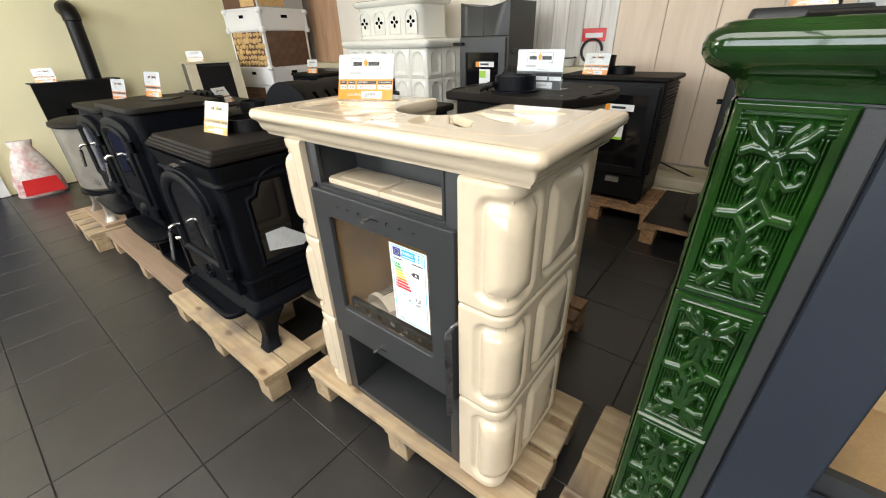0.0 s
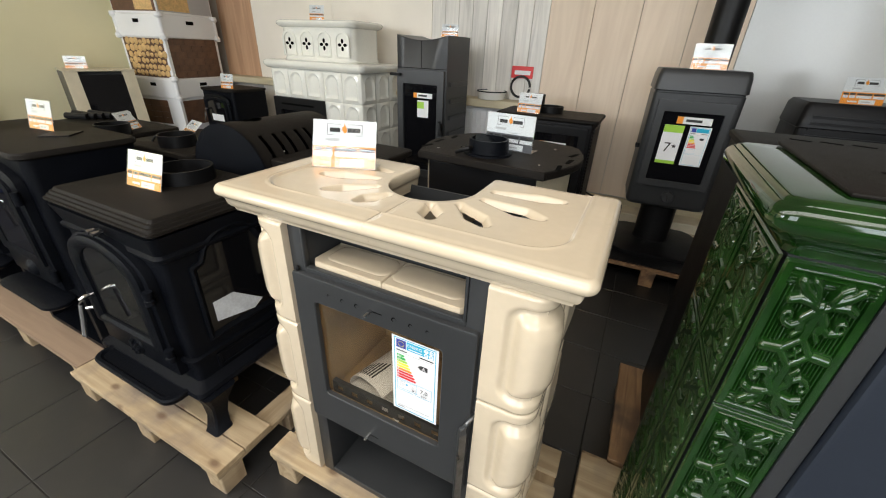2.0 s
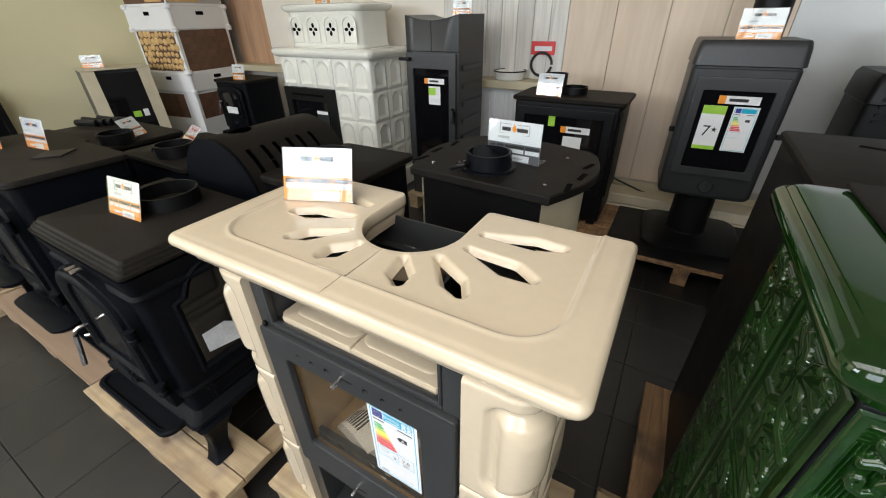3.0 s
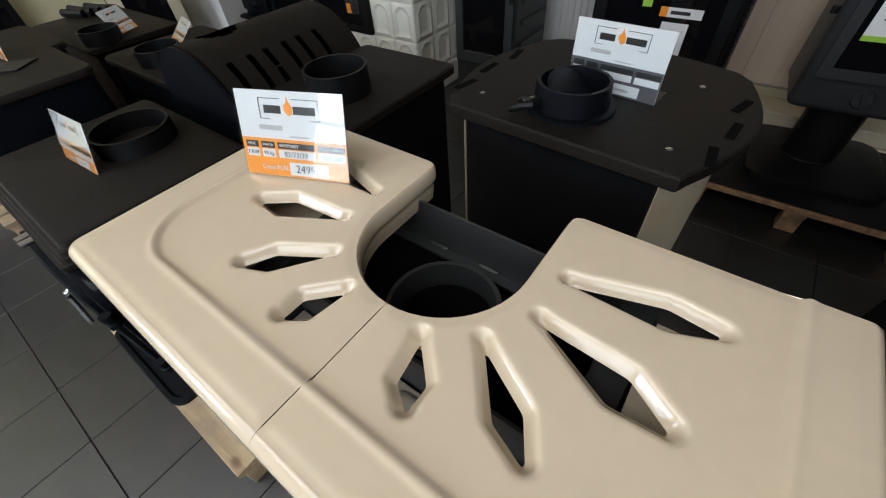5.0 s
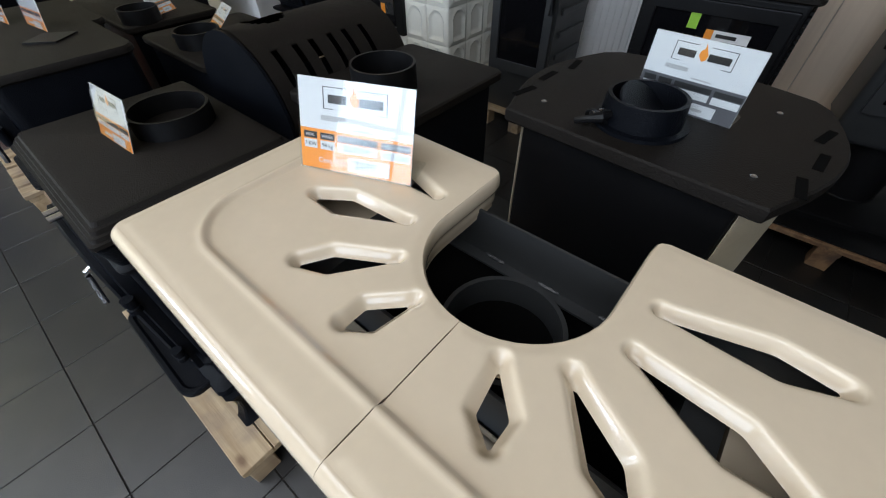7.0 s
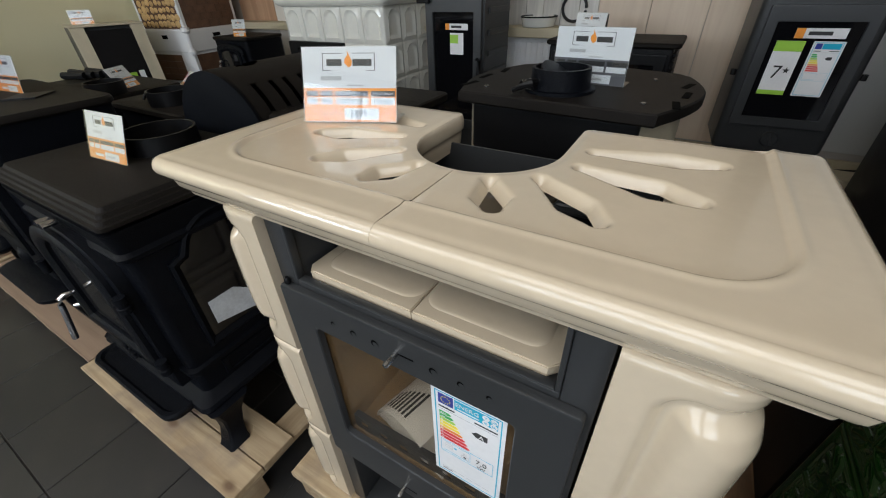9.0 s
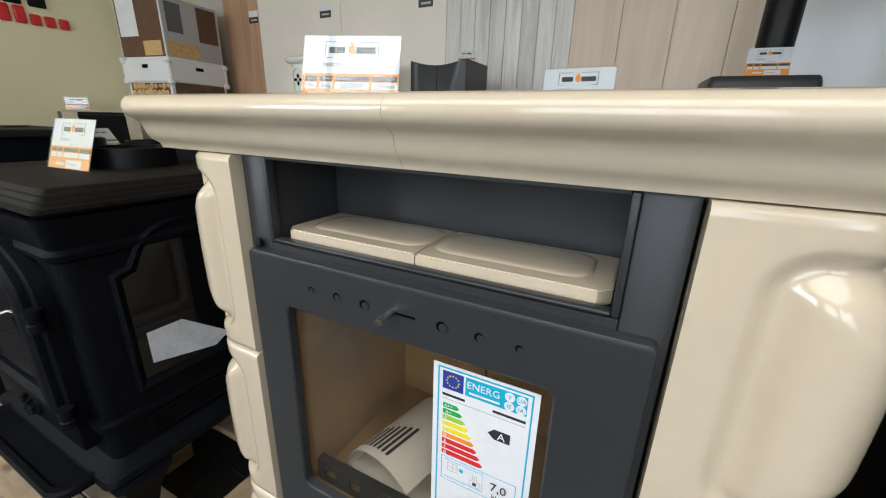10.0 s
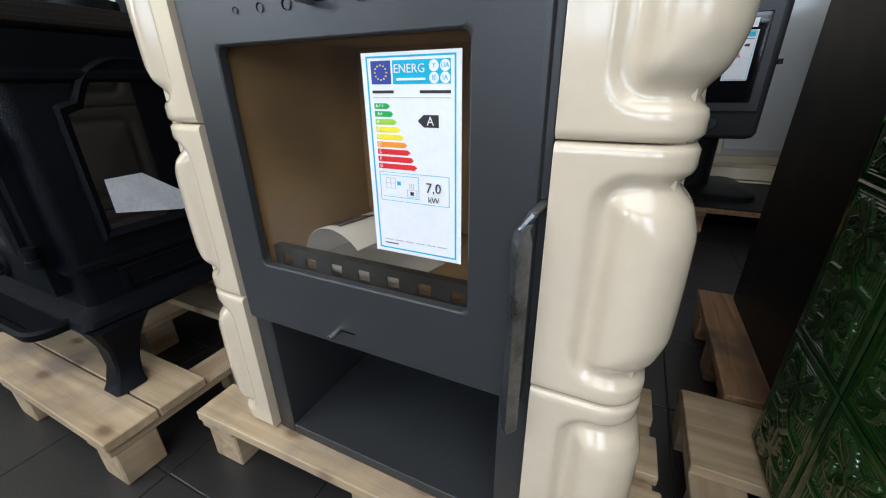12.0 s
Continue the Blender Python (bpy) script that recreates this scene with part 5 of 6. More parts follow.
pallet(pose(-2.58, 0.44, 0), 1.34, 0.42, 0.124, EVEN5, "pallet under the low black stoves", "X")
price_sign(pose(-1.61, 0.66, 0.811, 0, 0, -12), 0.12, 0.10, "tilted price sign on the low black stove", tilt=48)
price_sign(pose(-2.03, 0.66, 0.799, 0, 0, 118), 0.12, 0.10, "price sign turned aside on a black stove", tilt=30)
bits = thing("wrapped_parts", pose(-2.48, 0.60, 0.8005), "dark stove parts wrapped in clear film", "parts bundle")
for k in range(5):
    part("bar", tube([(-0.1 + 0.02 * k, 0.03 * k, 0.02 + 0.012 * (k % 2)), (0.02 + 0.02 * k, 0.05 + 0.03 * k, 0.02)], 0.018, 8), BLACK, bits, "", True)

# round-topped stove right behind the cream one
rt = thing("round_top_stove", pose(0.000, 0.652, 0, 0, 0, -4), "black stove with bowed top plate and cream enamel sides", "stove", "stoves")
ZR = 0.968
outl = [(-0.195, -0.150), (0.195, -0.150)]
for k in range(11):
    outl.append((0.195 + 0.05 * math.sin(math.pi * (k + 0.5) / 11), -0.145 + 0.36 * (k + 0.5) / 11))
for k in range(9):
    outl.append((0.175 - 0.35 * k / 8, 0.225 + 0.03 * math.sin(math.pi * k / 8)))
for k in range(11):
    outl.append((-0.195 - 0.05 * math.sin(math.pi * (k + 0.5) / 11), 0.215 - 0.36 * (k + 0.5) / 11))
part("top_plate", prism(outl, [(0.004, ZR - 0.024), (0, ZR - 0.020), (0, ZR - 0.003), (0.003, ZR)]), IRON_TOP, rt, "bowed cast top plate with slots", True)
# slots not cut: black strips on the plate give their shade
for s in (-1, 1):
    for y in (-0.075, 0.01, 0.095):
        part("slot", slab(-0.0065, 0.0065, -0.026, 0.026, 0, 0.0008), SOOT_AND_SHADE, rt).matrix_basis = pose(s * (0.218 - abs(y) * 0.1), y, ZR, 0, 0, -s * y * 120)
for x, y in ((-0.16, -0.09), (0.16, -0.09), (0.14, 0.13)):
    part("bolt", lathe([(0.005, 0), (0.005, 0.002), (0.003, 0.003), (0, 0.003)], 10, x, y), SCREW, rt).location.z = ZR
part("body", slab(-0.17, 0.17, -0.130, 0.18, 0.13, ZR - 0.0245, 0.006), BLACK, rt)
for s in (-1, 1):
    sd = [(s * (0.172 + 0.045 * math.sin(math.pi * k / 10)), -0.130 + 0.315 * k / 10) for k in range(11)] + [(s * 0.1715, 0.185), (s * 0.1715, -0.130)]
    part("side_panel", loft(bmesh.new(), [[(x, y, z) for x, y in sd[::s]] for z in (0.25, ZR - 0.026)]), BOOKW, rt, "cream enamel side panel", True)
part("flue_collar", lathe([(0.052, ZR), (0.071, ZR), (0.071, ZR + 0.006), (0.061, ZR + 0.007), (0.058, ZR + 0.044), (0.052, ZR + 0.044), (0.052, ZR + 0.004)], 40, -0.012, -0.048), IRON, rt, "round flue collar", True)
part("damper", lathe([(0.0, -0.002), (0.049, -0.002), (0.049, 0.002), (0, 0.002)], 28), IRON, rt, "", True).matrix_basis = pose(-0.012, -0.048, ZR + 0.020, 20, 35, 30)
part("damper_knob", tube([(-0.04, -0.098, ZR + 0.022), (-0.046, -0.117, ZR + 0.022), (-0.062, -0.124, ZR + 0.016), (-0.082, -0.122, ZR + 0.006)], [0.006, 0.008, 0.006, 0.005], 8), BLACK, rt, "", True)
part("damper_clip", tube([(-0.058 + 0.016 * math.cos(a), -0.103 - 0.010 * math.sin(a), ZR + 0.010 + 0.016 * math.sin(a)) for a in np.linspace(-0.4, 3.5, 12)], 0.0035, 8), BLACK, rt, "", True)
part("damper_rod", tube([(-0.052, -0.098, ZR + 0.022), (-0.062, -0.118, ZR + 0.022)], 0.005, 10), SCREW, rt, "bright steel damper rod", True)
price_sign(pose(0.022, 0.675, ZR, 0, 0, -5), 0.156, 0.108, "price sign with grey lower band on bowed stove top", band="grey", tilt=2)
pallet(pose(-0.30, 0.46, 0), 0.525, 0.46, 0.124, EVEN5, "old orange pallet under the bowed black stove", "X", OLD_WOOD)

# ---- back row ----
# white tiled stove
ka = thing("white_tiled_stove", pose(-2.58, 2.02, 0), "tall white glazed tiled stove with arched tiles and crown", "stove", "stoves")
KW, KD = 1.02, 0.56
part("plinth", slab(0.02, KW - 0.02, 0.02, KD, 0.0, 0.16, 0.01), WHITE_GLAZE, ka)
part("core", slab(0.045, KW - 0.045, 0.045, KD, 0.1605, 1.06), WHITE_GLAZE, ka)


def arch_tile(w, h):
    nu, nv = 20, 26
    us, vs = np.linspace(0, w, nu), np.linspace(0, h, nv)
    V, F = [], []
    for v in vs:
        for u in us:
            x, z = abs(u - w / 2), v - h * 0.14
            r = w * 0.33
            zz = h * 0.60 - r * 0.4
            d = np.hypot(x, max(0, z - zz)) - r if z > 0 else max(x - r, -z)
            if z > 0 and z <= zz:
                d = max(x - r, -z)
            dd = float(d)
            rim = 0.008 * math.exp(-(dd / 0.010) ** 2)
            inn = -0.008 * float(smoothstep(0.004, -0.010, dd))
            edge = -0.006 * float(smoothstep(0.008, 0.0, min(u, w - u, v, h - v)))
            V.append((float(u), -(rim + inn + edge), float(v)))
    for j in range(nv - 1):
        for i in range(nu - 1):
            a = j * nu + i
            F.append((a, a + 1, a + nu + 1, a + nu))
    return V, [], F


def tile_wall(t, m, cols, w, rows, h, skip, z0):
    proto = None
    for j in range(rows):
        for i in range(cols):
            if (i, j) in skip:
                continue
            mm = m @ pose(i * w, 0, z0 + j * h)
            if proto is None:
                proto = part("tile", arch_tile(w - 0.003, h - 0.003), WHITE_GLAZE, t, "white arched relief tile", True)
                proto.matrix_basis = mm
            else:
                again(proto, "tile", mm, t)


HT = 0.222
tile_wall(ka, pose(0.04, 0.035, 0), 5, 0.188, 4, HT, {(i, j) for i in (0, 1, 2) for j in (1, 2)}, 0.165)
tile_wall(ka, pose(KW - 0.035, 0.04, 0, 0, 0, 90), 3, 0.188, 4, HT, set(), 0.165)
part("cornice", prism(rounded(-0.01, KW + 0.01, -0.01, KD, 0.05), [(0.03, 1.052), (0.012, 1.060), (0, 1.075), (-0.004, 1.09), (0, 1.105), (0.012, 1.115), (0.04, 1.118)]), WHITE_GLAZE, ka, "", True)
crown = part("crown", prism(rounded(0.14, KW - 0.14, 0.09, 0.46, 0.07), [(0, 1.118), (-0.006, 1.125), (0.004, 1.14), (0.004, 1.345), (-0.002, 1.355)]), WHITE_GLAZE, ka, "white glazed crown with cut-out flowers", True)
part("crown_cornice", prism(rounded(0.11, KW - 0.11, 0.06, 0.49, 0.07), [(0.03, 1.353), (0.01, 1.362), (0, 1.375), (-0.003, 1.386), (0.004, 1.398), (0.02, 1.404), (0.05, 1.405)]), WHITE_GLAZE, ka, "", True)
for k in range(4):
    px = 0.24 + 0.18 * k
    fl = part("flower_tile", plate_with_hole(arch(px - 0.07, px + 0.07, 1.15, 1.27, 0.065), arch(px - 0.055, px + 0.055, 1.16, 1.265, 0.052), 0.084, 0.094), WHITE_GLAZE, crown, "", True)
    for a in range(4):
        # petal cut-outs as black plates, shade by colour
        part("petal_hole", prism([(0.034 * math.cos(b) * 0.5 + 0.026, 0.012 * math.sin(b)) for b in np.linspace(0, 5.8, 10)], [(0, 0), (0, 0.002)]), SOOT_AND_SHADE, crown).matrix_basis = pose(px, 0.093, 1.24, 90, 0, 0) @ pose(0, 0, 0, 0, 0, 90 * a)
ins2 = part("fire_door", plate_with_hole(rounded(0.05, 0.605, 0.39, 0.83, 0.006), rounded(0.12, 0.535, 0.43, 0.73, 0.006), 0.012, 0.06), BLACK, ka, "black cast fire door", True)
part("glass", slab(0.118, 0.537, 0.035, 0.04, 0.428, 0.732), DARKGLASS, ins2)
part("sticker", slab(0.37, 0.50, 0.031, 0.0345, 0.50, 0.66), INK, ins2, "dark sticker with picture")
part("sticker_bar", slab(0.375, 0.495, 0.0300, 0.0308, 0.63, 0.655), PAPER, ins2)
part("sticker_flame", slab(0.38, 0.42, 0.0300, 0.0308, 0.50, 0.56), ORANGE, ins2)
# vent row as one black strip for its inner shade
part("air_slots", slab(0.14, 0.50, 0.0105, 0.0118, 0.77, 0.785), SOOT_AND_SHADE, ins2)
price_sign(pose(-2.13, 2.22, 1.405, 0, 0, 20), 0.12, 0.11, "price sign on the white tiled stove")


def invicta_label(t, x, y, z, w):
    part("sticker", slab(x, x + w, y - 0.001, y, z, z + w * 0.22), PAPER, t, "white sticker with orange corner")
    part("sticker_corner", slab(x, x + w * 0.18, y - 0.0018, y - 0.0012, z, z + w * 0.22), ORANGE, t)
    part("sticker_bar", slab(x + w * 0.26, x + w * 0.72, y - 0.0018, y - 0.0012, z + w * 0.07, z + w * 0.15), INK, t)


# tall black stove
ta = thing("tall_stove", pose(-1.262, 2.04, 0), "tall anthracite stove with curved top and glass door", "stove", "stoves")
TW, TD = 0.39, 0.36
top = [(TW * k / 12, 1.322 - 0.032 * math.sin(math.pi * k / 12)) for k in range(13)]
part("body", upright([(0, 0.13), (TW, 0.13)] + top[::-1], 0.0, TD, None, 0.008), STEEL, ta, "", True)
# seams laid on as black lines for the shade in the gap
part("seam", slab(0.0, TW, -0.0012, 0.002, 1.118, 1.122), SOOT_AND_SHADE, ta)
part("seam", slab(TW / 2 - 0.0015, TW / 2 + 0.0015, -0.0012, 0.002, 1.122, 1.285), SOOT_AND_SHADE, ta)
d = part("door", plate_with_hole(rounded(0.01, TW - 0.01, 0.36, 1.11, 0.006), rounded(0.06, TW - 0.06, 0.42, 1.02, 0.006), -0.022, -0.001), STEEL, ta, "", True)
part("glass", slab(0.058, TW - 0.058, -0.008, -0.004, 0.418, 1.022), DARKGLASS, d)
part("latch", slab(-0.035, 0.05, -0.05, -0.0225, 1.065, 1.085, 0.006), BLACK, d)
part("door_knob", tube([(TW - 0.03, -0.022, 0.78), (TW - 0.005, -0.05, 0.775), (TW - 0.01, -0.055, 0.70)], 0.012, 8), BLACK, d, "", True)
invicta_label(d, 0.14, -0.009, 0.93, 0.15)
part("sticker", slab(0.17, 0.26, -0.0095, -0.0085, 0.80, 0.915), PAPER, d, "white and green sticker")
part("sticker_band", slab(0.17, 0.225, -0.0103, -0.0097, 0.86, 0.905), LIME, d)
for k in range(7):
    part("side_rib", slab(TW, TW + 0.012, 0.05, 0.34, 0.35 + 0.11 * k, 0.38 + 0.11 * k, 0.004), STEEL, ta)
pallet(pose(-1.30, 2.0, 0), 0.55, 0.48, 0.128, EVEN5, "pallet under the tall stove", "X")
price_sign(pose(-0.96, 2.24, 1.318, 0, 0, 10), 0.12, 0.08, "price sign on the tall curved stove")

# box stove with ribbed sides
bx = thing("box_stove", pose(-0.50, 2.10, 0), "black box stove with ribbed sides and wide glass door", "stove", "stoves")
part("body", slab(0.0, 0.61, 0.0, 0.36, 0.16, 0.865, 0.01), BLACK, bx)
part("top_plate", prism(rounded(-0.02, 0.64, -0.02, 0.38, 0.03), [(0.006, 0.866), (0, 0.872), (0, 0.884), (0.005, 0.89)]), IRON_TOP, bx, "", True)
d = part("door", plate_with_hole(rounded(0.02, 0.59, 0.32, 0.84, 0.006), rounded(0.07, 0.54, 0.37, 0.79, 0.006), -0.02, -0.001), BLACK, bx, "", True)
part("glass", slab(0.068, 0.542, -0.008, -0.004, 0.368, 0.792), DARKGLASS, d)
invicta_label(d, 0.30, -0.009, 0.70, 0.17)
part("sticker", slab(0.32, 0.43, -0.0095, -0.0085, 0.53, 0.68), PAPER, d, "white and green sticker")
part("sticker_band", slab(0.32, 0.43, -0.0103, -0.0097, 0.53, 0.545), LIME, d)
part("sticker_leaf", slab(0.22, 0.26, -0.0095, -0.0085, 0.73, 0.79), LIME, d)
part("plaque", slab(0.38, 0.46, -0.022, -0.0005, 0.265, 0.295), SILVER_ENAMEL, bx, "small metal plaque")
for k in range(26):
    part("rib", slab(0.6105, 0.622, 0.02, 0.34, 0.33 + 0.02 * k, 0.342 + 0.02 * k), BLACK, bx)
for x in (0.02, 0.54):
    part("leg", slab(x, x + 0.05, 0.02, 0.34, 0.129, 0.1595), BLACK, bx)
ring_collar(bx, 0.30, 0.20, 0.8902, 0.08, 0.04)
ring_collar(bx, 0.16, 0.28, 0.8902, 0.07, 0.10)
price_sign(pose(-0.32, 2.16, 0.888, 0, 0, -6), 0.16, 0.125, "price sign with orange band on the box stove")
pallet(pose(-0.52, 2.02, 0), 0.75, 0.5, 0.128, EVEN5, "dark weathered pallet under the box stove", "X", OLD_WOOD)

# radiator, pan and hanging pack by the wall
rad = thing("radiator", pose(-0.98, 2.60, 0), "white ribbed panel radiator under the ledge", "radiator")
part("panel", slab(0, 0.62, 0.03, 0.09, 0.25, 0.84, 0.006), WHITE_MATT, rad)
for k in range(15):
    part("rib", slab(0.015 + 0.04 * k, 0.037 + 0.04 * k, 0.018, 0.0295, 0.28, 0.81, 0.005), WHITE_MATT, rad)
part("bracket", slab(0.1, 0.14, 0.0905, 0.118, 0.5, 0.6), WHITE_MATT, rad)
pan = thing("pan", pose(-0.752, 2.62, 0.905), "shallow enamel pan with dark rim on the ledge", "pan")
part("dish", lathe([(0.0, 0.0), (0.10, 0.0), (0.105, 0.004), (0.115, 0.055), (0.112, 0.056), (0.10, 0.006), (0, 0.006)], 36), WHITE_GLAZE, pan, "", True)
part("rim", lathe([(0.112, 0.054), (0.119, 0.054), (0.119, 0.062), (0.112, 0.062), (0.112, 0.054)], 36), BLACK, pan, "", True)
pk = thing("hanging_pack", pose(-0.547, Y1 - 0.019, 0.965), "red header pack with black sealing rope hung on the wall", "pack")
part("header", slab(-0.085, 0.085, -0.004, 0.0, 0.10, 0.185, 0.002), RED, pk)
part("header_bar", slab(-0.06, 0.065, -0.0055, -0.0042, 0.125, 0.155), PAPER, pk)
part("rope", tube([(0.075 * math.cos(a), -0.01, 0.04 + 0.075 * math.sin(a)) for a in np.linspace(0, 6.1, 24)], 0.009, 8), CABLE, pk, "", True)
tagged(part("cable", tube([(0.05, 2.60, 0.31), (0.3, 2.62, 0.22), (0.6, 2.64, 0.16), (0.95, 2.66, 0.2), (1.4, 2.66, 0.26)], 0.006, 8), CABLE), "black cable sagging along the wall", "cable")
for k, (z, x0, x1) in enumerate(((0.0, 0.0, 1.2), (0.075, 0.05, 1.15), (0.15, 0.02, 1.18))):
    tagged(part("cream_slab", slab(x0, x1, 2.50, 2.685, z + 0.001, z + 0.07, 0.006), BOOKW), "cream stone slab stacked flat by the wall", "slab", "slabs by the wall")

for x, z in ((-3.50, 1.886), (-2.564, 1.86), (-1.535, 1.851)):
    tg = thing("panel_label", pose(x, Y1 - 0.0145, z - 0.05), "small white card with black lower band on the wall panel", "label", "panel labels")
    part("card", slab(-0.065, 0.065, -0.002, 0.0, 0.0, 0.11), PAPER, tg)
    part("band", slab(-0.065, 0.065, -0.003, -0.0022, 0.0, 0.055), INK, tg, "black printed band")
    part("writing_bar", slab(-0.04, 0.045, -0.0038, -0.0032, 0.02, 0.035), GREY_INK, tg)

# pedestal stove with pipe
pe = thing("pedestal_stove", pose(0.392, 2.09, 0, 0, 0, 4), "anthracite pedestal stove with black flue pipe", "stove", "stoves")
PW = 0.44
o = rounded(0, PW, 0, 0.36, 0.03)
part("body", prism(o, [(0.03, 0.425), (0.01, 0.435), (0, 0.455), (0, 1.075), (0.004, 1.08), (0.004, 1.086), (-0.006, 1.092), (0.0, 1.165), (0.006, 1.19), (0.012, 1.198)]), STEEL, pe, "", True)
d = part("door", plate_with_hole(rounded(0.035, PW - 0.035, 0.56, 1.045, 0.006), rounded(0.075, PW - 0.075, 0.60, 0.985, 0.006), -0.018, -0.001), STEEL, pe, "", True)
part("glass", slab(0.073, PW - 0.073, -0.008, -0.004, 0.598, 0.987), DARKGLASS, d)
invicta_label(d, 0.15, -0.009, 0.925, 0.17)
gs = part("rating_label", slab(0.098, 0.198, -0.0095, -0.0085, 0.70, 0.915), PAPER, d, "white and green rating label")
part("label_band", slab(0.098, 0.198, -0.0103, -0.0097, 0.875, 0.915), LIME, gs)
part("label_band", slab(0.098, 0.198, -0.0103, -0.0097, 0.70, 0.718), LIME, gs)
lettering("7", 0.075, INK, gs, pose(0.138, -0.0104, 0.79, 90, 0, 0))
star = [((0.014 if k % 2 == 0 else 0.006) * math.sin(math.pi * k / 5) + 0.172, (0.014 if k % 2 == 0 else 0.006) * math.cos(math.pi * k / 5) + 0.80) for k in range(10)]
part("star", upright(star, -0.0106, -0.0097), INK, gs)
energy_label(d, 0.225, 0.70, 0.105, 0.215, -0.0085, False)
part("dial", lathe([(0.0, 0.012), (0.03, 0.012), (0.036, 0.004), (0.036, 0)], 24), STEEL, pe, "round air dial", True).matrix_basis = pose(0.222, -0.0005, 0.50, 90, 0, 0)
part("dial_grip", slab(-0.005, 0.005, -0.03, 0.03, 0.0122, 0.02, 0.002), STEEL, pe).matrix_basis = pose(0.222, -0.0005, 0.50, 90, 0, 0) @ pose(0, 0, 0, 0, 0, 20)
for x in (-0.012, PW + 0.012):
    part("side_knob", lathe([(0.0, -0.012), (0.012, -0.012), (0.012, 0.012), (0, 0.012)], 12, x, 0.03), BLACK, pe, "", True).location.z = 0.78
part("pillar", lathe([(0.11, 0.165), (0.105, 0.17), (0.105, 0.428)], 36, 0.22, 0.18), BLACK, pe, "", True)
part("base", prism(rounded(-0.02, 0.50, -0.12, 0.40, 0.10), [(0.0, 0.136), (0, 0.158), (0.01, 0.164)]), BLACK, pe, "round-cornered base plate", True)
pp = thing("stove_pipe", pose(0.645, 2.29, 0), "black enamelled flue pipe rising from the pedestal stove", "stove pipe", "stove pipes")
part("pipe", lathe([(0.076, 1.201), (0.076, 1.9)], 40), BLACK, pp, "", True)
part("pipe", lathe([(0.079, 1.9), (0.079, ZC)], 40), BLACK, pp, "", True)
price_sign(pose(0.615, 2.14, 1.199, 0, 0, 4), 0.17, 0.125, "price sign with orange band on the pedestal stove")
pallet(pose(0.19, 1.845, 0), 0.86, 0.68, 0.128, [(0, 0.12), (0.2, 0.32), (0.42, 0.54), (0.62, 0.74), (0.86, 1)], "dark pallet under the pedestal stove", "X", OLD_WOOD)
tagged(part("hearth_board", slab(0.195, 1.045, 1.86, 2.515, 0.1285, 0.1295 + 0.006, 0.002), BLACK), "black board lying on the pedestal stove's pallet", "board")

# small stove, cardboard display and pellet stove in the far corner
sm = plain_stove(pose(-3.48, 2.02, 0), 0.44, 0.38, 0.128, 0.835, "small black stove with white papers behind its glass")
part("papers", slab(0.14, 0.30, -0.0365, -0.0345, 0.55, 0.61), PAPER, sm)
price_sign(pose(-3.21, 2.10, 0.833, 0, 0, 15), 0.13, 0.13, "price sign on the small black stove")
pallet(pose(-3.5, 2.0, 0), 0.5, 0.44, 0.128, EVEN5, "pallet under the small black stove", "X")
DW, DD = 0.56, 0.60
ds = thing("cardboard_display", pose(-3.78, 1.97, 0, 0, 0, 8) @ pose(-DW, 0, 0), "white cardboard display tower printed with logs and bricks", "display stand")
for z0, z1 in ((0.001, 0.70), (0.886, 1.235), (1.432, 1.95)):
    part("carton", slab(0.0, DW, 0.0, DD, z0, z1, 0.003), WHITE_MATT, ds, "white cardboard carton")
for z0, z1 in ((0.7005, 0.8855), (1.2355, 1.4315)):
    part("lid", slab(-0.014, DW + 0.014, -0.014, DD + 0.014, z0, z1, 0.012), WHITE_MATT, ds, "white cardboard lid")
    for x, y in ((DW, 0.0), (DW, DD), (0.0, 0.0)):
        part("clip", lathe([(0.0, -0.115), (0.034, -0.110), (0.038, -0.08), (0.022, -0.06), (0.022, 0.06), (0.038, 0.08), (0.034, 0.110), (0.0, 0.115)], 16, x, y), WHITE_MATT, ds, "", True).location.z = (z0 + z1) / 2
    # hand holes as black plates, the dark inside painted
    part("hand_hole", slab(DW / 2 - 0.035, DW / 2 + 0.035, -0.018, -0.0145, z1 - 0.075, z1 - 0.045), SOOT_AND_SHADE, ds)
    part("hand_hole", slab(DW + 0.0145, DW + 0.018, DD / 2 - 0.04, DD / 2 + 0.04, z1 - 0.075, z1 - 0.045), SOOT_AND_SHADE, ds)
rng = random.Random(4)
part("log_backing", slab(0.03, DW - 0.03, -0.0015, 0.0, 0.892, 1.23), BROWN_PRINT, ds)
log = None
for j in range(6):
    for i in range(9):
        r = 0.020 + 0.012 * rng.random()
        if log is None:
            log = part("log_end", lathe([(1.0, 0.0), (0.94, 0.004), (0.5, 0.004), (0.0, 0.004)], 14), LOGEND, ds, "printed log end", True)
            o = log
        else:
            o = again(log, "log_end", pose(0, 0, 0), ds)
        o.matrix_basis = pose(0.058 + 0.054 * i + 0.024 * (j % 2) + 0.010 * rng.random(), -0.0015, 0.922 + 0.0545 * j + 0.010 * rng.random(), 90, 0, 0) @ Matrix.Diagonal((r, r * (0.85 + 0.3 * rng.random()), 1, 1))
brick = None
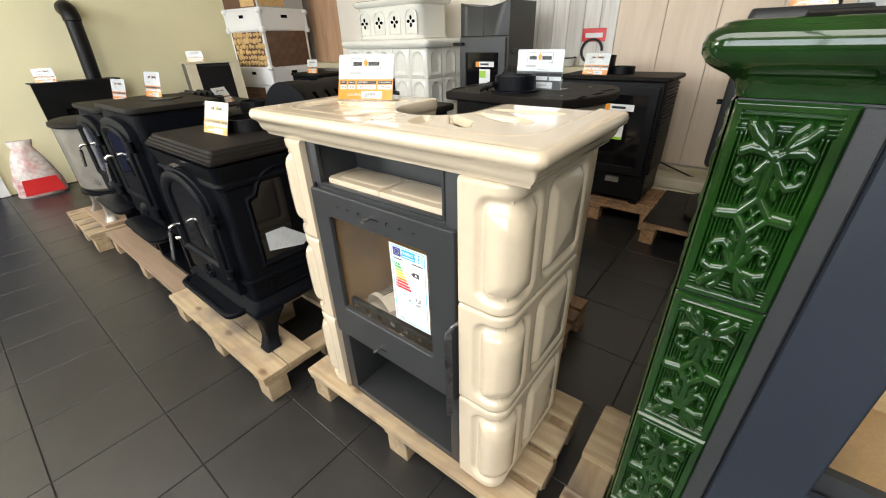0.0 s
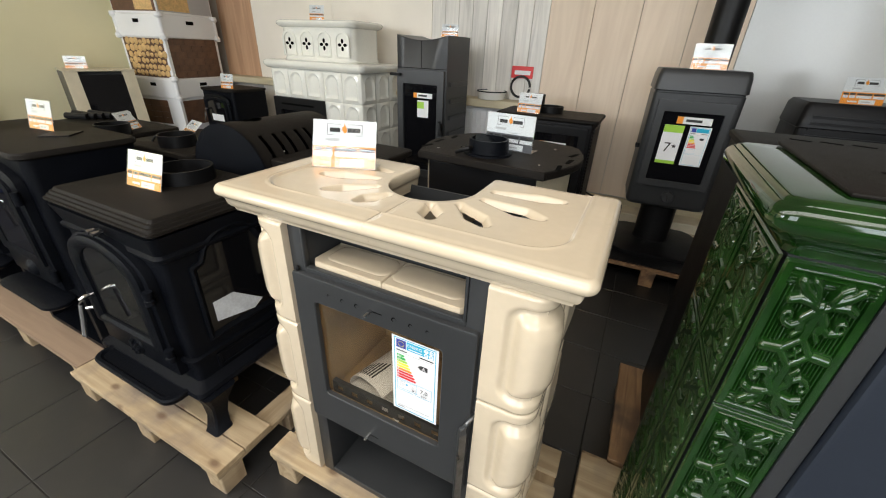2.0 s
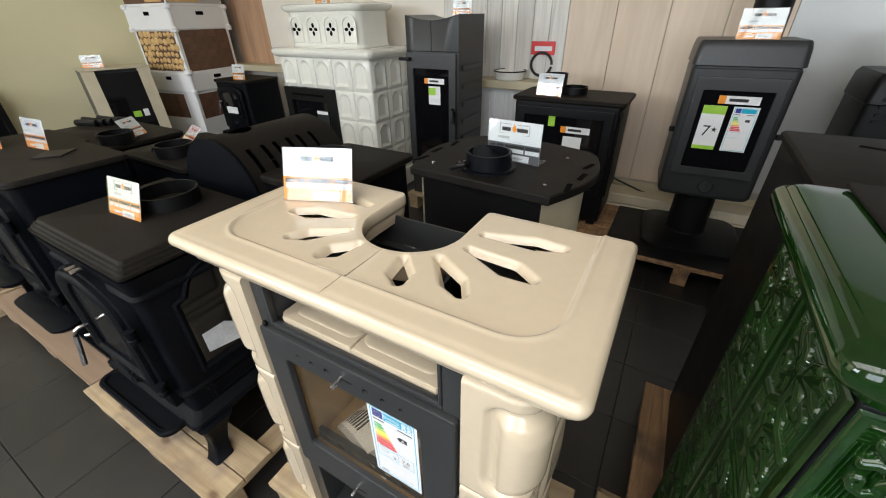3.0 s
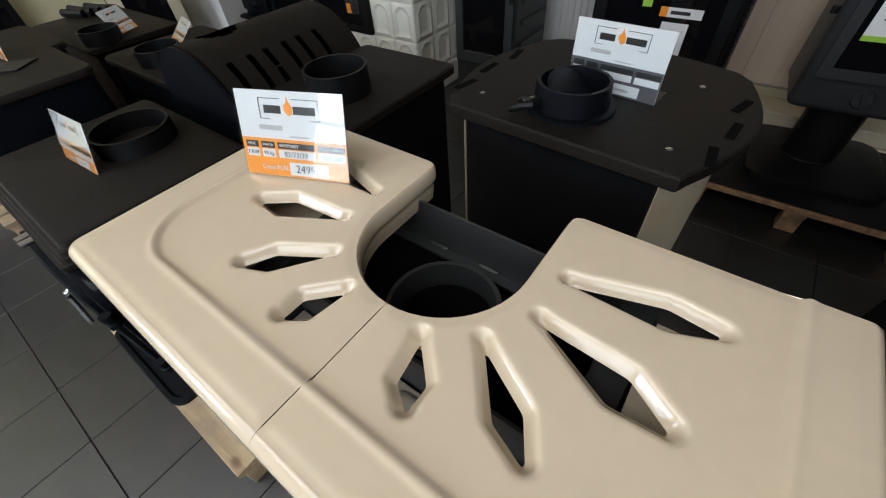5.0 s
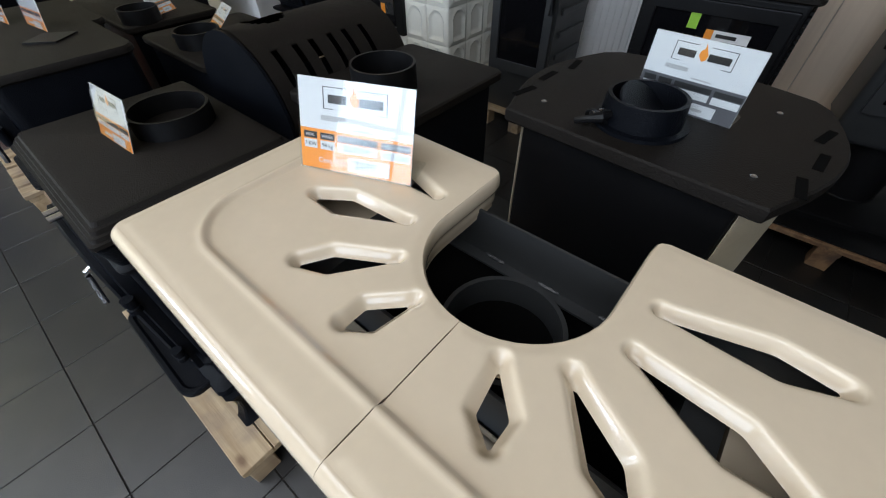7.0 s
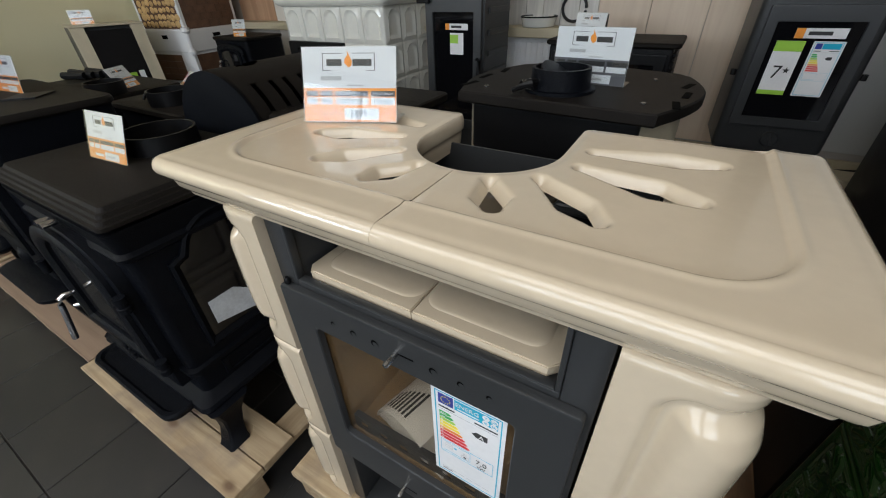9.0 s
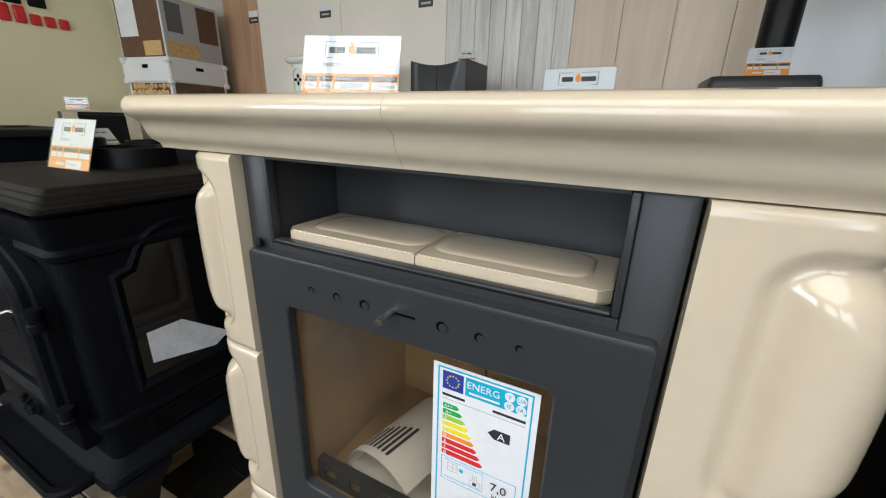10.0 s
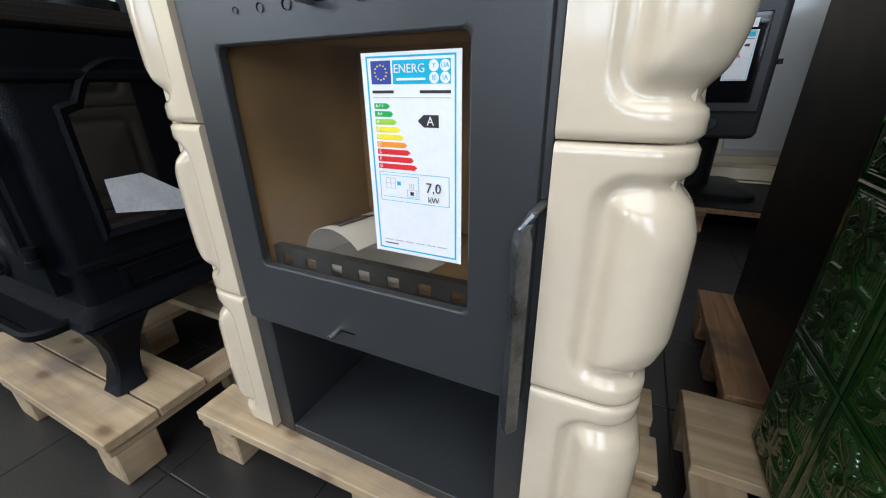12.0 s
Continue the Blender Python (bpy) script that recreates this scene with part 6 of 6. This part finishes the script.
for z0, rows in ((0.892, 6), (0.45, 4)):
    part("brick_backing", slab(DW, DW + 0.0015, 0.03, DD - 0.03, z0 - 0.004, z0 + rows * 0.0575), BROWN_PRINT, ds)
    for j in range(rows):
        for i in range(4):
            y0 = 0.035 + 0.118 * i + 0.05 * (j % 2)
            if brick is None:
                brick = part("brick", slab(0, 0.004, 0, 0.116, 0, 0.0562, 0.0008, 1), BROWN_PRINT, ds, "printed brown brick")
                brick.location = (DW, y0, z0 + 0.0572 * j)
            else:
                again(brick, "brick", pose(DW, y0, z0 + 0.0572 * j), ds)
for j in range(4):
    for i in range(4):
        again(brick, "brick", pose(0.04 + 0.118 * i, -0.0015, 0.45 + 0.0572 * j, 0, 0, -90) @ Matrix.Diagonal((1, -1, 1, 1)), ds)
part("photo", slab(0.01, DW - 0.01, -0.002, 0.0, 1.45, 1.94), BROWN_PRINT, ds, "printed interior photograph")
part("photo", slab(DW, DW + 0.002, 0.01, DD - 0.01, 1.45, 1.94), GREY_INK, ds, "printed interior photograph")
part("photo_patch", slab(DW + 0.0025, DW + 0.0035, 0.02, 0.34, 1.46, 1.58), LOGEND, ds)
part("photo_patch", slab(DW + 0.0025, DW + 0.0035, 0.36, 0.57, 1.62, 1.92), BROWN_PRINT, ds)
part("photo_patch", slab(DW + 0.0025, DW + 0.0035, 0.05, 0.20, 1.66, 1.90), INK, ds)
part("photo_patch", slab(0.03, 0.26, -0.0035, -0.0025, 1.62, 1.92), PAPER, ds)
part("photo_patch", slab(0.30, 0.52, -0.0035, -0.0025, 1.46, 1.58), LOGEND, ds)
pl = thing("pellet_stove", pose(-3.95, 1.20, 0, 0, 0, -14), "cream pellet stove with black glass front and display", "stove", "stoves")
part("body", slab(-0.36, -0.086, 0.0, 0.49, 0.0, 0.955, 0.01), STEEL, pl, "dark grey side panels")
for y0, y1 in ((0.0, 0.09), (0.40, 0.49)):
    part("front_panel", loft(bmesh.new(), [[(-0.0855, y0, z), (0.0 - 0.05 * f, y0, z), (0.0 - 0.05 * f, y1, z), (-0.0855, y1, z)] for z, f in ((0.02, 0.0), (0.5, 0.05), (0.955, 0.9))]), BOOKW, pl, "cream steel front panel")
part("front_glass", loft(bmesh.new(), [[(-0.0855, 0.091, z), (-0.006 - 0.05 * f, 0.091, z), (-0.006 - 0.05 * f, 0.399, z), (-0.0855, 0.399, z)] for z, f in ((0.02, 0.0), (0.5, 0.05), (0.93, 0.9))]), DARKGLASS, pl, "black glass front")
part("top", slab(-0.36, -0.045, -0.005, 0.495, 0.956, 0.972, 0.004), BOOKW, pl)
part("display", slab(-0.0180, -0.0100, 0.24, 0.30, 0.56, 0.61), LIME, pl, "lit green display film")
part("display", slab(-0.0180, -0.0100, 0.32, 0.36, 0.56, 0.62), PAPER, pl)
price_sign(pose(-4.10, 1.36, 0.972, 0, 0, 60), 0.15, 0.10, "price sign on the cream pellet stove")

# ---- green tiled stove ----
gr = thing("green_tiled_stove", pose(0.555, 0.022, 0), "dark green glazed tiled stove with steel front", "stove", "stoves")
GW, GD = 0.62, 0.33


def strokes(px, py):
    """Raised ornament of one green tile in unit coordinates: stalk, scrolls, leaves, lozenge."""
    h = np.zeros(px.shape)

    def stroke(pts, r):
        nonlocal h
        for (ax, ay), (bx, by) in zip(pts, pts[1:]):
            d, t = seg_dist(px, py, ax, ay, bx, by)
            d = d / 1.65
            h = np.maximum(h, np.sqrt(np.clip(1 - (d / r) ** 2, 0, 1)))

    def arc(cx, cy, r0, r1, a0, a1, w):
        n = 12
        stroke([(cx + (r0 + (r1 - r0) * k / n) * math.cos(radians(a0 + (a1 - a0) * k / n)), cy + (r0 + (r1 - r0) * k / n) * math.sin(radians(a0 + (a1 - a0) * k / n))) for k in range(n + 1)], w)
    for v in (1, -1):
        c = 1.0
        f = lambda y: c + v * y
        stroke([(0.5, f(0.20)), (0.5, f(0.62))], 0.055)
        for s in (-1, 1):
            g = lambda x: 0.5 + s * x
            stroke([(g(0.03), f(0.60)), (g(0.12), f(0.66)), (g(0.10), f(0.72))], 0.045)
            stroke([(g(0.12), f(0.70)), (g(0.28), f(0.80)), (g(0.36), f(0.88))], 0.050)
            stroke([(g(0.13), f(0.66)), (g(0.30), f(0.68)), (g(0.40), f(0.64))], 0.045)
            stroke([(g(0.10), f(0.74)), (g(0.14), f(0.84)), (g(0.22), f(0.90))], 0.040)
            stroke([(g(0.05), f(0.55)), (g(0.14), f(0.44)), (g(0.12), f(0.34))], 0.055)
            stroke([(g(0.14), f(0.40)), (g(0.24), f(0.33)), (g(0.34), f(0.36))], 0.042)
            for k in range(9):
                a0, a1 = radians(-90 + 36 * k), radians(-90 + 36 * (k + 1))
                r = 0.075 - 0.004 * k
                stroke([(g(0.34 + r * math.cos(a0) * 0.9), f(0.44 + r * math.sin(a0))), (g(0.34 + r * math.cos(a1) * 0.9), f(0.44 + r * math.sin(a1)))], 0.030)
            stroke([(g(0.10), f(0.30)), (g(0.16), f(0.22))], 0.035)
    for s in (-1, 1):
        stroke([(0.5, 1 + s * 0.2), (0.5 + 0.20, 1), (0.5, 1 - s * 0.2)], 0.045)
        stroke([(0.5, 1 + s * 0.2), (0.5 - 0.20, 1), (0.5, 1 - s * 0.2)], 0.045)
        stroke([(0.5 + s * 0.20, 1), (0.5 + s * 0.44, 1 - 0.02)], 0.050)
        stroke([(0.46, 1 + 0.06 * s), (0.54, 1 - 0.06 * s)], 0.022)
    return h


def green_tile(w, h, nu=150, nv=250):
    us, vs = np.linspace(0, 1, nu), np.linspace(0, 1, nv)
    U, V = np.meshgrid(us, vs)
    margin = np.minimum(np.minimum(U, 1 - U) * w, np.minimum(V, 1 - V) * h)
    fx, fy = (U * w - 0.012) / (w - 0.024), (V * h - 0.010) / (h - 0.020)
    orn = strokes(fx, fy * 2)
    near = np.abs(fy - 0.5)
    phase = np.where(near > 0.40, fy * 44, fx * 19)
    line = 1 - np.exp(-((phase - np.round(phase)) / 0.17) ** 2)
    field = smoothstep(0.008, 0.012, margin)
    z = 0.0045 * (1 - field) + field * np.maximum(0.0036 * line * (orn < 0.02), 0.0022 + 0.0095 * orn * (orn > 0.02)) * np.where(orn < 0.02, line, 1) - 0.004 * smoothstep(0.003, 0.0, margin)
    verts = [(float(u * w), float(-zz), float(v * h)) for u, v, zz in zip(U.ravel(), V.ravel(), z.ravel())]
    faces = [(j * nu + i, j * nu + i + 1, (j + 1) * nu + i + 1, (j + 1) * nu + i) for j in range(nv - 1) for i in range(nu - 1)]
    return verts, [], faces


GH = 0.231
ZG = 1.050
gt = part("tile", green_tile(0.094, GH - 0.002), GREEN, gr, "green glazed relief tile", True)
gt.matrix_basis = pose(0.002, 0.0, ZG - GH)
for k in range(1, 4):
    again(gt, "tile", pose(0.002, 0.0, ZG - GH * (k + 1)), gr)
for k in range(4):
    for j in range(2):
        again(gt, "tile", pose(0.0, 0.326 - 0.162 * j, ZG - GH * (k + 1), 0, 0, -90) @ Matrix.Diagonal((1.70, 0.55, 1, 1)), gr)
    again(gt, "tile", pose(GW - 0.096, 0.0, ZG - GH * (k + 1)), gr)
FX0, FX1, FZ0, FZ1 = 0.207, 0.437, 0.585, 0.945
for x0, x1, y0, y1, z0, z1 in ((0.004, FX0 - 0.02, 0.004, GD, 0.126, ZG - 0.001), (FX1 + 0.02, GW - 0.004, 0.004, GD, 0.126, ZG - 0.001), (FX0 - 0.0195, FX1 + 0.0195, 0.004, GD, 0.126, FZ0 - 0.06),
                               (FX0 - 0.0195, FX1 + 0.0195, 0.004, GD, FZ1 + 0.03, ZG - 0.001), (FX0 - 0.0195, FX1 + 0.0195, 0.262, GD, FZ0 - 0.0595, FZ1 + 0.0295)):
    part("core", slab(x0, x1, y0, y1, z0, z1), STEEL, gr)
bm = bmesh.new()
box(bm, FX0 - 0.019, FX0 - 0.003, 0.010, 0.261, FZ0 - 0.058, FZ1 + 0.028)
box(bm, FX1 + 0.003, FX1 + 0.019, 0.010, 0.261, FZ0 - 0.058, FZ1 + 0.028)
box(bm, FX0 - 0.0025, FX1 + 0.0025, 0.236, 0.2605, FZ0 - 0.058, FZ1 + 0.028)
box(bm, FX0 - 0.0025, FX1 + 0.0025, 0.010, 0.2355, FZ0 - 0.058, FZ0 - 0.012)
part("firebox_lining", bm, VERMIC, gr, "tan firebrick lining behind the open front")
guard = slab(FX0 - 0.002, FX1 + 0.002, 0.012, 0.015, FZ0 - 0.0115, FZ0 + 0.030)
box(guard, FX0 - 0.002, FX1 + 0.002, 0.0152, 0.026, FZ0 + 0.027, FZ0 + 0.030)
part("log_guard", guard, STEEL, gr, "dark steel log guard")
part("side_strip", slab(0.0965, 0.118, -0.004, 0.0038, 0.126, ZG - 0.003, 0.001, 1), STEEL, gr, "anthracite steel strip")
part("front_plate", plate_with_hole(rounded(0.1205, GW - 0.097, 0.126, ZG - 0.003, 0.004), rounded(FX0, FX1, FZ0, FZ1, 0.004), -0.012, 0.0038, 0.005), STEEL_BLUE, gr, "blue-grey steel front with rounded edge", True)
o = rounded(-0.038, GW + 0.038, -0.036, GD + 0.01, 0.022)
part("cornice", prism(o, [(0.037, ZG), (0.036, ZG + 0.006), (0.032, ZG + 0.014), (0.024, ZG + 0.021), (0.014, ZG + 0.026), (0.006, ZG + 0.032), (0.001, ZG + 0.040), (0, ZG + 0.048), (0.002, ZG + 0.056), (0.007, ZG + 0.0615), (0.011, ZG + 0.0625), (0.013, ZG + 0.0655), (0.020, ZG + 0.068), (0.06, ZG + 0.068)]), GREEN, gr, "dark green glazed cornice", True)
part("top_plate", slab(0.033, GW - 0.06, 0.017, GD + 0.005, ZG + 0.0682, ZG + 0.074, 0.003), IRON_TOP, gr, "dark inset top plate", True)
# groove as a black strip on the plate, shade by colour
part("top_groove", slab(0.10, 0.28, 0.14, 0.150, ZG + 0.0742, ZG + 0.0746), SOOT_AND_SHADE, gr)
pallet(pose(0.450, -0.057, 0), 0.80, 0.52, 0.122, [(0, 0.36), (0.575, 0.94)], "rough weathered pallet under the green tiled stove", "X")

# slotted dark stove behind the green one
dk = thing("slotted_stove", pose(0.612, 0.46, 0), "tall dark stove with slotted top plate", "stove", "stoves")
part("body", slab(0.0, 0.55, 0.0, 0.43, 0.126, 1.05, 0.004), BLACK, dk, "plain black side")
part("top_plate", prism(rounded(-0.008, 0.558, -0.008, 0.438, 0.01), [(0.003, 1.051), (0, 1.055), (0, 1.066), (0.004, 1.07)]), IRON_TOP, dk, "", True)
# slots and flue hole lie on the plate as black, painted depth
for k in range(6):
    part("slot", slab(-0.022, 0.022, -0.008, 0.008, 0, 0.0006), SOOT_AND_SHADE, dk).matrix_basis = pose(0.13 + 0.062 * k, 0.34, 1.0702, 0, 0, -20)
ring = part("flue_hole", lathe([(0.0, 0.0), (0.07, 0.0), (0.07, 0.0006), (0, 0.0006)], 30, 0.30, 0.14), SOOT_AND_SHADE, dk)
ring.location.z = 1.0702
pallet(pose(0.530, 0.445, 0), 0.74, 0.475, 0.124, EVEN5, "film-wrapped orange timber pallet under the slotted stove", "Y", OLD_WOOD)
far_st = thing("far_stove", pose(1.06, 2.05, 0), "black ribbed stove by the grey wall", "stove", "stoves")
part("body", prism(rounded(0, 0.45, 0, 0.36, 0.03), [(0, 0.13), (0, 0.965), (-0.006, 0.971), (0.0, 1.065), (0.012, 1.085)]), BLACK, far_st, "", True)
for k in range(5):
    part("rib", slab(0.04, 0.41, -0.008, 0.0, 0.895 + 0.03 * k, 0.907 + 0.03 * k), BLACK, far_st)
price_sign(pose(1.27, 2.12, 1.083, 0, 0, 10), 0.17, 0.12, "price sign on the black ribbed stove")
pallet(pose(1.03, 2.0, 0), 0.6, 0.5, 0.128, EVEN5, "pallet under the black ribbed stove", "X")

# ---- floor tiles, last: each a piece of the floor ----
TILE = 0.3005
me0 = None
tiles = []
for i in range(-14, 14):
    for j in range(-9, 11):
        tiles.append((i, j))
far = []
for i, j in tiles:
    x, y = -0.447 + TILE * i, -0.397 + TILE * j
    if -3.2 < x < 1.4 and -1.0 < y < 1.9 and not (x < -2.3 and y > 0.2) and not (x < -1.0 and y > 1.0):
        if me0 is None:
            me0 = part("tile", slab(0.0017, TILE - 0.0017, 0.0017, TILE - 0.0017, -0.010, 0.0, 0.0012, 1), FLOOR_TILE, floor, "")
            me0.location = (x, y, 0)
        else:
            again(me0, "tile", pose(x, y, 0), floor)
    elif X0 - 0.1 < x < X1 and WIN_Y - 0.1 < y < Y1:
        far.append((x, y))
V, F = [], []
for x, y in far:
    k, a, b = len(V), 0.0017, TILE - 0.0017
    V += [(x + a, y + a, -0.004), (x + b, y + a, -0.004), (x + b, y + b, -0.004), (x + a, y + b, -0.004), (x + a, y + a, 0), (x + b, y + a, 0), (x + b, y + b, 0), (x + a, y + b, 0)]
    F += [(k + 4, k + 5, k + 6, k + 7), (k, k + 1, k + 5, k + 4), (k + 1, k + 2, k + 6, k + 5), (k + 2, k + 3, k + 7, k + 6), (k + 3, k, k + 4, k + 7)]
tagged(part("far_tiles", (V, [], F), FLOOR_TILE, floor), "more dark grey floor tiles", "", "", "stuff")
